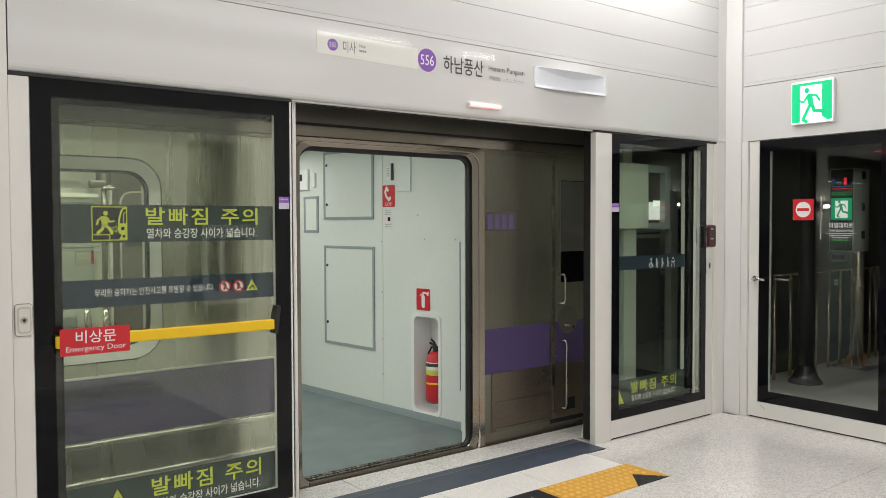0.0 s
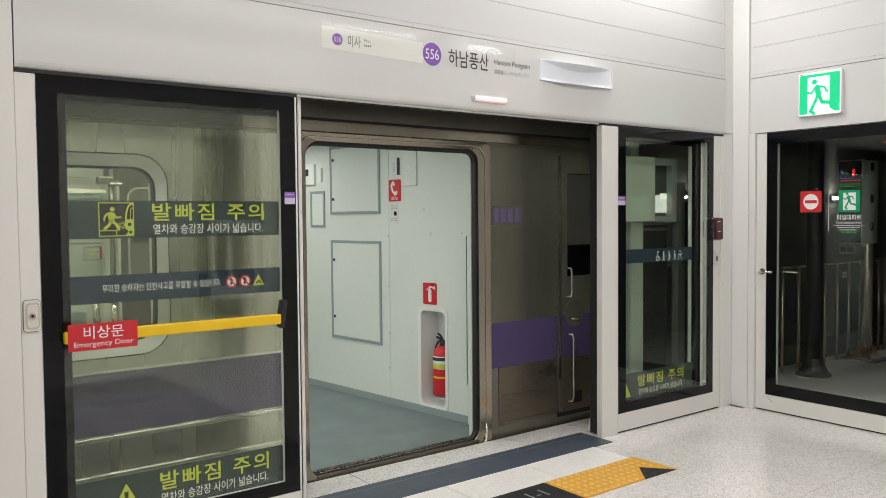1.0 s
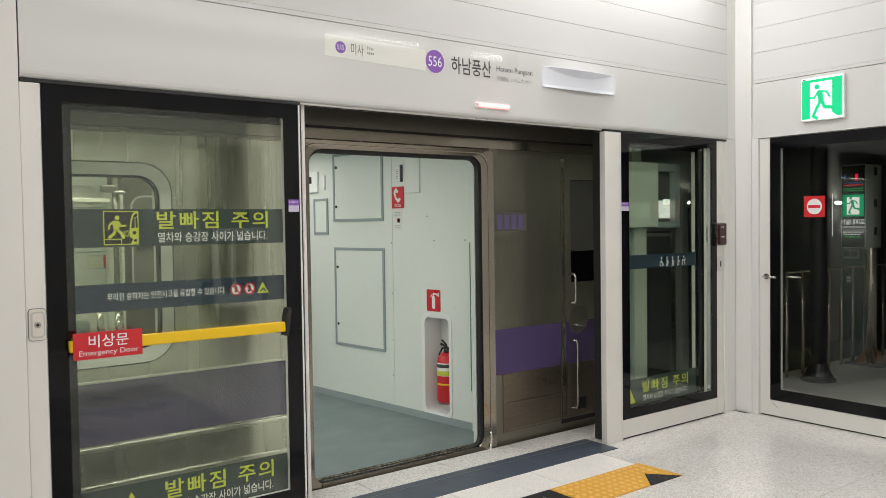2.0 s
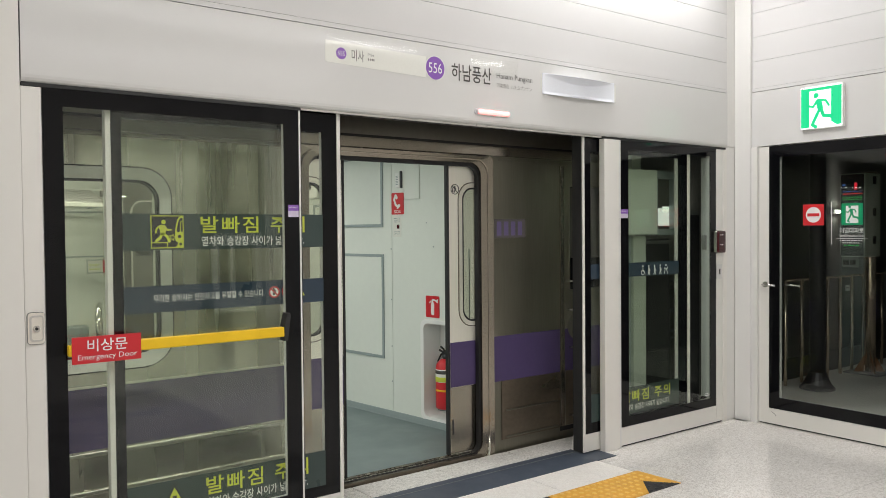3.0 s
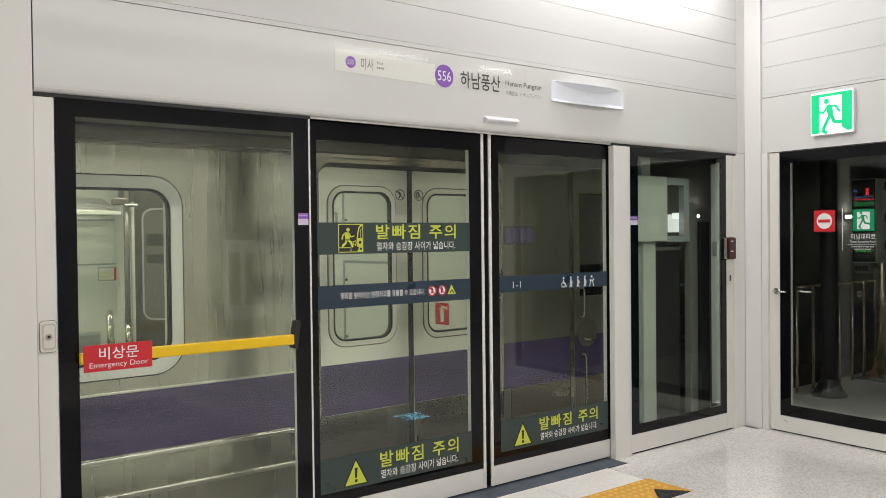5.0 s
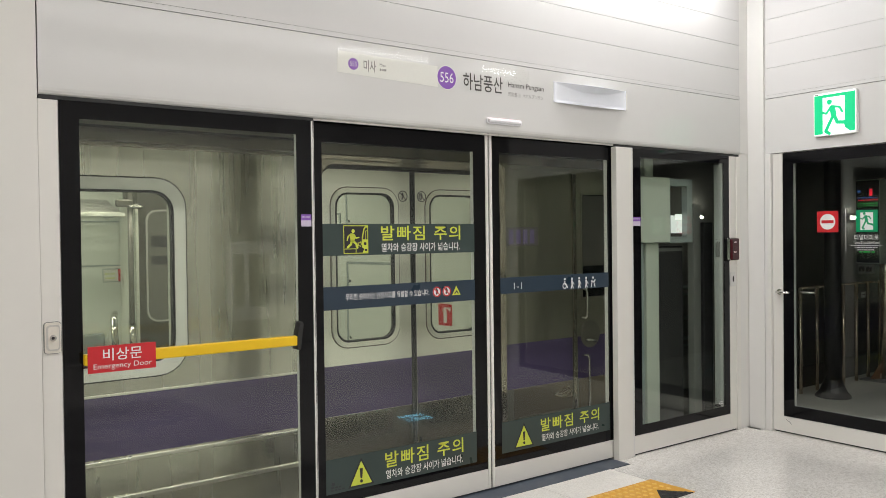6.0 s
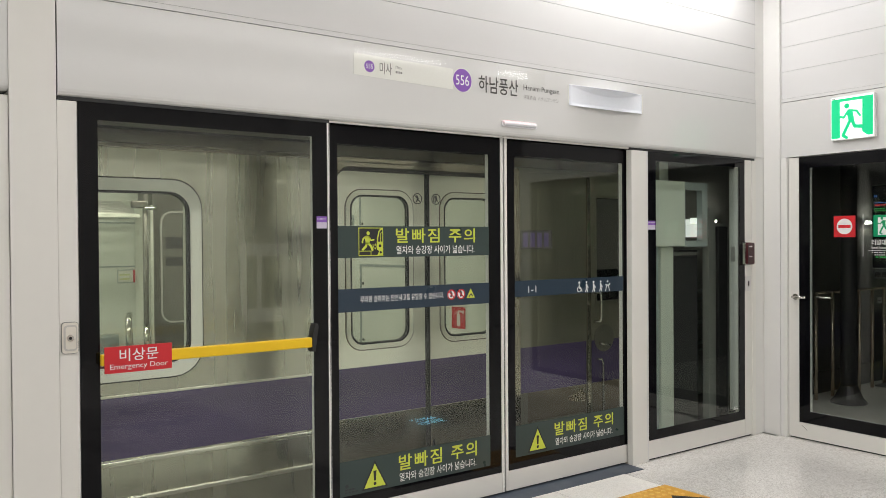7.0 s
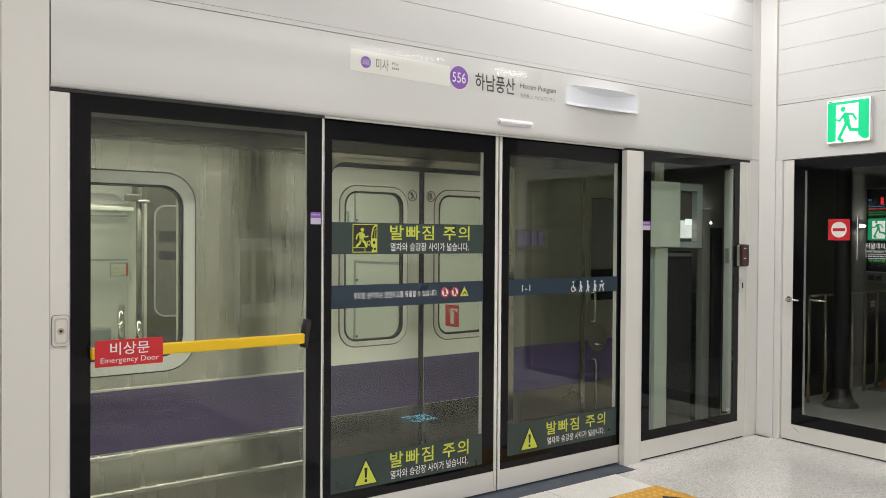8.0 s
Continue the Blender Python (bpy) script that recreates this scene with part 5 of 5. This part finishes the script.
    ring(bm, T, (-0.817, 0.825, 0.591, 1.821, 0.151), (-0.8105, 0.8315, 0.5845, 1.8145, 0.1455), 0.0001, 0.004)
    part("seal", bm, "rubber", w, "thin black outer seal")
    bm = bmesh.new()
    ring(bm, T, (-0.7505, 0.8995, 0.5285, 1.7565, 0.105), (-0.740, 0.910, 0.514, 1.744, 0.094), -0.03, 0.002)
    part("gasket", bm, "rubber", w)
    p = part("pane", one_box(T, -0.748, 0.902, 0.522, 1.750, -0.020, -0.014), "train_glass", w)
    p.visible_shadow = False
    # doorway surround
    bm = bmesh.new()
    ring(bm, T, (1.276, -0.06, 2.7065, 1.9795, 0.035), (1.356, 0.012, 2.612, 1.932, 0.085), 0.0002, 0.026, 0.012)
    d = part("door_frame", bm, "steel_frame", t, "polished rounded steel door surround")
    bm = bmesh.new()
    ring(bm, T, (1.296, -0.040, 2.6665, 1.957, 0.100), (1.306, -0.030, 2.6605, 1.951, 0.095), 0.020, 0.0275, 0.003)
    part("bead", bm, "steel_frame", d, "raised bead")
    bm = bmesh.new()
    ring(bm, T, (1.270, -0.066, 2.7115, 1.9845, 0.04), (1.2755, -0.0605, 2.707, 1.980, 0.0355), 0.0001, 0.0095)
    part("outer_joint", bm, "rubber", d)
    bm = bmesh.new()
    ring(bm, T, (1.345, 0.008, 2.630, 1.936, 0.095), (1.362, 0.022, 2.598, 1.909, 0.070), -0.040, -0.004)
    part("dark_edge", bm, "rubber", d, "black rubber inner edge")
    curl = [T @ Vector(q) for q in ((2.666, 0.13, 0.016), (2.664, 0.07, 0.020), (2.658, 0.03, 0.026), (2.648, 0.0, 0.031), (2.626, -0.02, 0.034))]
    part("corner_curl", one_tube(curl, 0.009), "bright_steel", d, "polished curl at the foot of the surround", smooth=True)
    s = part("sill", one_box(T, 1.40, -0.055, 2.60, 0.018, -0.10, 0.024, bevel=0.004), "dark_sill", t, "worn dark metal door sill")
    for k in range(2):
        part("sill_groove", one_box(T, 1.41, 0.0182, 2.59, 0.024, -0.035 - 0.035 * k, -0.022 - 0.035 * k, bevel=0.002), "steel", s)
    # cab side door
    c = part("cab_door_trim", one_box(T, 3.350, 0.078, 3.386, 1.945, 0.0002, 0.010, bevel=0.003), "steel_frame", t)
    bm = bmesh.new()
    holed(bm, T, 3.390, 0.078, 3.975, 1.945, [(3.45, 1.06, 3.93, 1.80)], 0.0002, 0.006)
    cd = part("cab_door", bm, "shaded_steel", t, "steel driver's cab side door")
    part("kick_plate", one_box(T, 3.40, 0.083, 3.968, 0.474, 0.0061, 0.0075), "grimy_steel", cd, "grimy lower door sheet")
    part("cab_window", one_box(T, 3.445, 1.055, 3.935, 1.805, 0.0002, 0.002), "frit", cd, "dark cab window")
    bm = bmesh.new()
    ring(bm, T, (3.432, 1.042, 3.948, 1.818, 0.02), (3.446, 1.056, 3.934, 1.804, 0.014), 0.0062, 0.010, 0.002)
    part("cab_window_frame", bm, "shaded_steel", cd)
    part("threshold_gap", one_box(T, 3.345, 0.045, 3.98, 0.0775, 0.0002, 0.003), "rubber", t, "black gap under the cab door")
    # A plain grey plate imitates what the upper cab glass reflects.
    part("cab_glass_tone", one_box(T, 3.455, 1.285, 3.925, 1.795, 0.0022, 0.003), "cab_dark", cd, "grey plate in place of reflections in the cab window")
    for z0, z1, u in ((0.914, 1.120, 3.443), (0.150, 0.640, 3.458)):
        pts = [T @ Vector(q) for q in ((u - 0.02, z0, 0.004), (u + 0.012, z0, 0.035), (u + 0.014, z0 + 0.03, 0.042), (u + 0.014, z1 - 0.03, 0.042), (u + 0.012, z1, 0.035), (u - 0.02, z1, 0.004))]
        part("grab_rail", one_tube(pts, 0.009), "chrome", cd, "thin steel grab rail", smooth=True)
    bm = bmesh.new()
    disc(bm, T, 3.52, 0.79, 0.10, 0.0062, 0.0095, 28)
    part("handle_dish", bm, "roof_metal", cd)
    part("handle", one_tube([T @ Vector(q) for q in ((3.47, 0.75, 0.01), (3.48, 0.752, 0.03), (3.56, 0.735, 0.03))], 0.010), "chrome", cd, smooth=True)
    part("vent", one_box(T, 3.50, 0.128, 3.595, 0.213, 0.0076, 0.010), "rubber", cd)
    # front of the cab
    bm = bmesh.new()
    plate(bm, facing_west(0), [(-3.59, -0.75), (-0.47, -0.75), (-0.47, 2.06), (-0.60, 2.55), (-1.2, 2.80), (-2.86, 2.80), (-3.46, 2.55), (-3.59, 2.06)], -4.03, -3.986)
    part("cab_front", bm, "dark_metal", t, "dark cab front")
    # interior
    part("floor", world_box(-8, 0.56, -0.11, 2.90, 3.54, TF), "train_floor", t, "grey-green vinyl train floor")
    part("ceiling", world_box(-8, 0.60, 2.16, 2.88, 3.50, 2.20), "lining", t)
    part("end_wall", world_box(-8.05, 0.60, TF, -8.0, 3.50, 2.2), "lining", t)
    for y, x1 in ((1.35, 2.15), (2.70, 2.3)):
        part("ceiling_light", world_box(-7.8, y - 0.08, 2.135, x1, y + 0.08, 2.159, 0.005), "diffuser", t, "white ceiling light strip")
    bm = bmesh.new()
    recess = (-0.570, 0.075, -0.292, 0.800)
    holed(bm, BULK, -2.80, TF, 0.26, 2.16, [recess], -0.02, 0.0)
    b = part("bulkhead", bm, "lining", t, "pale cab bulkhead with access panels")
    bulkhead(b, recess)
    far_side(t)
    L = train_door(1.322, 2.0115, 1, t)
    R = train_door(2.0125, 2.700, -1, t)
    return L, R


def bulkhead(b, rc):
    B = BULK
    for u0, v0, u1, v1 in ((-1.692, 1.526, -1.028, 2.10), (-1.690, 0.471, -1.023, 1.306), (-1.986, 1.414, -1.775, 1.729)):
        bm = bmesh.new()
        ring(bm, B, (u0, v0, u1, v1, 0.003), (u0 + 0.022, v0 + 0.022, u1 - 0.022, v1 - 0.022, 0.002), 0.0004, 0.010)
        part("panel_frame", bm, "lining_trim", b, "grey metal access panel frame")
        part("access_panel", one_box(B, u0 + 0.023, v0 + 0.023, u1 - 0.023, v1 - 0.023, 0.0004, 0.006), "lining", b)
        if u1 - u0 > 0.4:
            for v in (v0 + (v1 - v0) * 0.22, v0 + (v1 - v0) * 0.80):
                bm = bmesh.new()
                disc(bm, B, u0 + 0.045, v, 0.012, 0.006, 0.012, 12)
                part("panel_lock", bm, "dark_metal", b)
    part("seam_strip", one_box(B, -0.940, TF, -0.922, 2.15, 0.0004, 0.004), "lining", b)
    part("kick_board", one_box(B, -2.78, TF, 0.02, 0.064, 0.0004, 0.008, bevel=0.002), "lining_trim", b, "grey kick board")
    part("kick_line", one_box(B, -2.78, TF, 0.02, TF + 0.006, 0.0082, 0.012), "lining_trim", b)
    bm = bmesh.new()
    for i in range(9):
        disc(bm, B, -1.9 + 0.235 * i, 0.045, 0.006, 0.008, 0.010, 8)
    for u, v in ((-0.93, 1.35), (-0.93, 0.95), (-0.93, 0.58), (-0.93, 0.30), (-0.442, 1.372), (-0.118, 1.377), (-0.515, 1.553)):
        disc(bm, B, u, v, 0.006, 0.004, 0.006, 8)
    tagged(part("screws", bm, "lining_trim", b), kind="stuff")
    bm = bmesh.new()
    round_plate(bm, B, -0.921, 1.621, -0.777, 1.790, 0.010, 0.0004, 0.004)
    s = part("phone_sign", bm, "red", b, "red emergency phone sign")
    bm = bmesh.new()
    stroke(bm, B, [(-0.872, 1.768), (-0.888, 1.740), (-0.872, 1.700), (-0.842, 1.678)], 0.020, 0.004, 0.0048)
    stroke(bm, B, [(-0.870, 1.768), (-0.858, 1.752)], 0.026, 0.004, 0.0048)
    stroke(bm, B, [(-0.846, 1.678), (-0.828, 1.690)], 0.026, 0.004, 0.0048)
    part("receiver", bm, "white", s)
    writing("lettering", "SOS", B, -0.888, 1.632, -0.812, 1.656, 0.004, "white", s)
    i = part("notice", one_box(B, -0.905, 1.446, -0.811, 1.609, 0.0004, 0.002), "sticker", b, "small printed notice")
    bm = bmesh.new()
    for k in range(5):
        bars(bm, B, -0.895, 1.588 - 0.014 * k if k < 3 else 1.500 - 0.016 * k + 0.03, -0.822, 1.594 - 0.014 * k if k < 3 else 1.506 - 0.016 * k + 0.03, 0.002, k, 5)
    tagged(part("small_print", bm, "lining_trim", i), kind="stuff")
    part("red_mark", one_box(B, -0.860, 1.510, -0.830, 1.542, 0.002, 0.003), "dark_red", i)
    part("cover_box", one_box(B, -0.757, 1.735, -0.588, 2.012, 0.0004, 0.012, bevel=0.003), "lining", b, "pale cover box")
    part("thermostat", one_box(B, -0.862, 1.830, -0.812, 1.945, 0.0004, 0.014, bevel=0.003), "white", b, "white thermostat box")
    for k in range(6):
        part("grille_slit", one_box(B, -0.856, 1.852 + 0.013 * k, -0.830, 1.857 + 0.013 * k, 0.0141, 0.0146), "lining_trim", b)
    part("thermostat_side", one_box(B, -0.812, 1.826, -0.790, 1.958, 0.0004, 0.012, bevel=0.002), "dark_metal", b)
    k = part("controller", one_box(B, -2.060, 1.785, -1.905, 1.967, 0.0004, 0.024, bevel=0.004), "white", b, "white wall controller")
    part("display", one_box(B, -2.030, 1.865, -1.985, 1.925, 0.024, 0.025), "rubber", k)
    part("controller", one_box(B, -1.850, 1.806, -1.805, 1.930, 0.0004, 0.020, bevel=0.004), "white", b)
    bm = bmesh.new()
    round_plate(bm, B, -0.532, 0.841, -0.386, 1.003, 0.010, 0.0004, 0.004)
    s = part("extinguisher_sign", bm, "red", b, "red fire extinguisher sign")
    bm = bmesh.new()
    round_plate(bm, B, -0.475, 0.860, -0.440, 0.955, 0.012, 0.004, 0.0048)
    stroke(bm, B, [(-0.458, 0.955), (-0.458, 0.975), (-0.425, 0.970)], 0.012, 0.004, 0.0048)
    plate(bm, B, [(-0.43, 0.965), (-0.40, 0.985), (-0.40, 0.950)], 0.004, 0.0048)
    stroke(bm, B, [(-0.470, 0.965), (-0.492, 0.950)], 0.008, 0.004, 0.0048)
    part("symbol", bm, "white", s)
    # recess for the extinguisher
    bm = bmesh.new()
    ring(bm, B, (rc[0] - 0.022, rc[1] - 0.022, rc[2] + 0.022, rc[3] + 0.022, 0.055), (rc[0] + 0.008, rc[1] + 0.008, rc[2] - 0.008, rc[3] - 0.008, 0.045), -0.17, 0.008, 0.004)
    r = part("recess", bm, "white", b, "rounded white moulded recess")
    part("recess_back", one_box(B, rc[0] - 0.02, rc[1] - 0.02, rc[2] + 0.02, rc[3] + 0.02, -0.19, -0.171), "white", r)
    part("corner_post", one_box(B, -0.045, TF, 0.0, 2.15, 0.0004, 0.030, bevel=0.004), "lining", b)
    part("corner_trim", one_box(B, -0.050, 0.30, -0.046, 1.36, 0.002, 0.034), "lining_trim", b)
    fire_extinguisher()


def fire_extinguisher():
    p = BULK @ Vector((-0.418, 0.150, -0.088))
    e = thing("fire_extinguisher", tuple(p), "red fire extinguisher with a printed band in a wall recess", "fire extinguisher")
    X = Matrix.Translation(p) @ Matrix.Rotation(radians(90), 4, "X")

    def turned(name, mat, profile, parent, label="", k=24):
        bm = bmesh.new()
        lathe(bm, X, profile, k)
        return part(name, bm, mat, parent, label, smooth=True)

    turned("bracket", "grey_metal", [(0.062, -0.010), (0.064, -0.0008)], e, "thin grey support bracket")
    part("bracket_arm", one_box(BULK, -0.440, 0.136, -0.396, 0.1492, -0.1705, -0.088), "grey_metal", e)
    turned("cylinder", "red", [(0.066, 0.0), (0.074, 0.008), (0.076, 0.03), (0.076, 0.300), (0.068, 0.340), (0.040, 0.368), (0.022, 0.376)], e)
    lb = turned("label_band", "white", [(0.0765, 0.205), (0.0770, 0.206), (0.0770, 0.300), (0.0765, 0.301)], e, "printed white label band")
    turned("yellow_field", "lime", [(0.0773, 0.208), (0.0776, 0.209), (0.0776, 0.243), (0.0773, 0.244)], lb)
    turned("small_print", "ink", [(0.0773, 0.268), (0.0776, 0.269), (0.0776, 0.293), (0.0773, 0.294)], lb)
    turned("stripe", "yellow", [(0.0765, 0.135), (0.0773, 0.136), (0.0773, 0.148), (0.0765, 0.149)], e)
    turned("valve", "dark_metal", [(0.022, 0.376), (0.024, 0.382), (0.024, 0.405), (0.015, 0.410)], e, k=16)
    q = p + Vector((0, 0, 0.405))
    part("handle", one_tube([q + Vector((0.01, -0.03, -0.005)), q + Vector((0, 0.0, 0.01)), q + Vector((-0.01, 0.06, 0.030))], 0.009), "rubber", e, smooth=True)
    part("trigger", one_tube([q + Vector((0.0, 0.0, 0.02)), q + Vector((-0.005, 0.02, 0.042)), q + Vector((-0.01, 0.045, 0.058))], 0.008), "rubber", e, smooth=True)
    part("hose", one_tube([q + Vector((0.01, 0.01, 0.0)), q + Vector((0.0, 0.05, 0.0)), q + Vector((-0.01, 0.079, -0.05)), q + Vector((-0.005, 0.086, -0.18))], 0.007), "rubber", e, "black hose", smooth=True)


def far_side(t):
    """What the windows show of the car's other side."""
    S = facing_platform(3.48)
    part("far_lining", one_box(S, -8.0, TF, 2.58, 2.16, -0.05, 0.0), "lining", t)
    # panel with a raised rim, notices and the luggage rack above the seats
    bm = bmesh.new()
    ring(bm, S, (0.10, 1.295, 1.022, 1.676, 0.01), (0.112, 1.307, 1.010, 1.664, 0.008), 0.0004, 0.008)
    part("wall_panel", bm, "lining_trim", t, "rim of a pale wall panel")
    n = part("notice", one_box(S, 0.865, 1.160, 1.040, 1.275, 0.0004, 0.004), "lining_trim", t, "small framed pale green notice")
    part("sheet", one_box(S, 0.872, 1.168, 1.033, 1.267, 0.0041, 0.0046), "sticker", n)
    bm = bmesh.new()
    bars(bm, S, 0.885, 1.225, 0.975, 1.236, 0.0046, 4, 4)
    bars(bm, S, 0.885, 1.19, 0.97, 1.20, 0.0046, 5, 4)
    tagged(part("small_print", bm, "lime", n), kind="stuff")
    part("red_mark", one_box(S, 0.990, 1.165, 1.037, 1.270, 0.0048, 0.0056), "red", n)
    part("seat", world_box(-2.6, 3.00, 0.36, 0.86, 3.47, 0.44, 0.02), "seat", t, "long blue-grey bench seat")
    part("seat_back", world_box(-2.6, 3.40, 0.44, 0.86, 3.47, 0.74, 0.02), "lining_trim", t)
    for k in range(7):
        y, z = 3.02 + 0.07 * k, 1.735 + 0.018 * k
        part("rack_rod", one_tube([(-2.6, y, z), (0.90, y, z)], 0.010, 8), "alu", t, smooth=True)
    for x in (-0.6, 0.15, 0.88):
        part("rack_arm", world_box(x, 3.0, 1.70, x + 0.03, 3.478, 1.735, 0.004), "lining_trim", t)
    part("rack_board", world_box(-2.6, 2.985, 1.70, 0.93, 3.012, 1.732, 0.004), "white_frame", t)
    part("pole", one_tube([(0.968, 2.98, TF), (0.968, 2.98, 2.14)], 0.022), "far_leaf", t, "dark steel standing pole", smooth=True)
    part("pole_joint", world_box(0.86, 2.95, 1.775, 0.985, 3.01, 1.835, 0.012), "far_leaf", t, "moulded pole joint")
    part("pole_clamp", one_tube([(0.95, 2.94, 1.775), (1.05, 2.94, 1.775)], 0.016), "chrome", t, smooth=True)
    part("partition", world_box(1.006, 2.985, 0.34, 1.032, 3.47, 1.80, 0.006), "white_frame", t, "pale seat end partition")
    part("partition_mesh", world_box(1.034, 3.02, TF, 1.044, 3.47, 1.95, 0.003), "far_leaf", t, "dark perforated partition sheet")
    # far doors
    for u0 in (1.135, 1.775):
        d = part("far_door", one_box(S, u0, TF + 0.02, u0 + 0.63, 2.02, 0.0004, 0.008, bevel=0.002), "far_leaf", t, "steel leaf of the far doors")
        bm = bmesh.new()
        ring(bm, S, (u0 + 0.085, 0.80, u0 + 0.55, 1.775, 0.10), (u0 + 0.10, 0.815, u0 + 0.535, 1.76, 0.088), 0.008, 0.016)
        part("window_frame", bm, "alu", d)
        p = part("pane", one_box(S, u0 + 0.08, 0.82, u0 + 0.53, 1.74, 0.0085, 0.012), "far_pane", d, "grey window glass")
        for z0, z1 in ((1.448, 1.549), (1.297, 1.372)):
            part("dark_band", one_box(S, u0 + 0.128, z0, u0 + 0.51, z1, 0.0122, 0.013), "dark_metal", d)
    for x, top in ((0.83, 0.93), (0.965, 0.84)):
        pts = [(x + 0.02, 3.02, 0.58), (x, 2.92, 0.60), (x - 0.015, 2.88, 0.70), (x - 0.02, 2.90, top - 0.03), (x + 0.02, 3.03, top)]
        part("grab_loop", one_tube(pts, 0.026), "chrome", t, smooth=True)


def platform_things():
    s = thing("floor_sign", (2.95, -1.80, 0), "pale blue lit sign on the terrazzo floor", "floor sign")
    part("field", world_box(2.825, -1.91, 0.0006, 3.075, -1.69, 0.0016), "cyan", s)
    bm = bmesh.new()
    bars(bm, LEVEL, 2.83, -1.85, 2.93, -1.75, 0.0016, 3, 2)
    bars(bm, LEVEL, 2.96, -1.82, 3.07, -1.78, 0.0016, 5, 3)
    tagged(part("print", bm, "teal", s), kind="stuff")
    # window in the wall behind the camera, seen mirrored in the train's side
    w = thing("window_1", (3.63, -6.99, 0.38), "white-framed two-pane window in the platform wall", "window", kind="structure")
    B = Matrix(((-1, 0, 0, 0), (0, 0, 1, -6.974), (0, 1, 0, 0), (0, 0, 0, 1)))
    bm = bmesh.new()
    ring(bm, B, (-3.98, 0.38, -3.28, 1.48, 0.004), (-3.90, 0.57, -3.36, 1.305, 0.004), 0.0, 0.04)
    part("window_frame", bm, "white", w)
    part("mullion", one_box(B, -3.585, 0.57, -3.525, 1.305, 0.0, 0.035), "white", w)
    part("pane", one_box(B, -3.905, 0.565, -3.355, 1.31, 0.0, 0.006), "frit", w, "dark glass")



# ---- build ----
room()
platform()
facade()
end_wall()
tunnel()
emergency_door()
door_left = sliding_door_left()
door_right = sliding_door_right()
fixed_panel()
leaf_left, leaf_right = train()
lamp_drum = station_signs()
tactile_strip()
platform_things()

# how far each door has still to go, in metres, against time in seconds
SCREEN_LEFT = ((0.0, 1.115), (1.7, 1.115), (2.3, 1.11), (2.5, 1.085), (2.8, 0.994), (3.0, 0.913), (3.25, 0.782), (3.5, 0.639), (3.75, 0.505), (4.0, 0.373), (4.25, 0.252), (4.5, 0.146), (4.7, 0.086), (4.95, 0.025), (5.2, 0.0), (8.0, 0.0))
SCREEN_RIGHT = ((0.0, 1.088), (1.7, 1.088), (2.3, 1.083), (2.5, 1.058), (2.8, 0.97), (3.0, 0.891), (3.25, 0.763), (3.5, 0.623), (3.75, 0.492), (4.0, 0.364), (4.25, 0.246), (4.5, 0.143), (4.7, 0.084), (4.95, 0.025), (5.2, 0.0), (8.0, 0.0))
TRAIN_LEFT = ((0.0, 0.66), (1.7, 0.66), (2.3, 0.655), (2.5, 0.600), (2.8, 0.464), (3.0, 0.395), (3.2, 0.322), (3.4, 0.250), (3.6, 0.182), (3.8, 0.124), (4.0, 0.085),
              (4.3, 0.045), (4.5, 0.033), (4.7, 0.006), (4.9, 0.0), (8.0, 0.0))
TRAIN_RIGHT = ((0.0, 0.66), (1.7, 0.66), (2.3, 0.652), (2.5, 0.575), (2.8, 0.426), (3.0, 0.359), (3.2, 0.264), (3.5, 0.131), (3.8, 0.060), (4.0, 0.036), (4.3, 0.014), (4.5, 0.004),
               (4.7, 0.0), (8.0, 0.0))

# the blinking of the door lamp: the drum's turn in degrees against time
LAMP_TURN = [(0.0, 0)]
for off, on in ((3.03, 3.70), (3.93, 4.60), (4.83, 5.60), (5.83, 9.0)):
    LAMP_TURN += [(off, 0), (off + 0.035, -75), (off + 0.07, -150)]
    LAMP_TURN += [(on, -150), (on + 0.033, -75), (on + 0.067, 0)] if on < 8 else [(8.0, -150)]


def motions():
    for ob, sign, rows in ((door_left, -1, SCREEN_LEFT), (door_right, 1, SCREEN_RIGHT), (leaf_left, -1, TRAIN_LEFT), (leaf_right, 1, TRAIN_RIGHT)):
        home = Vector(ob.location)
        walk(ob, [(t, pose(home.x + sign * d, home.y, home.z)) for t, d in rows])
    home = Vector(lamp_drum.location)
    walk(lamp_drum, [(t, pose(*home, turn)) for t, turn in LAMP_TURN])


motions()
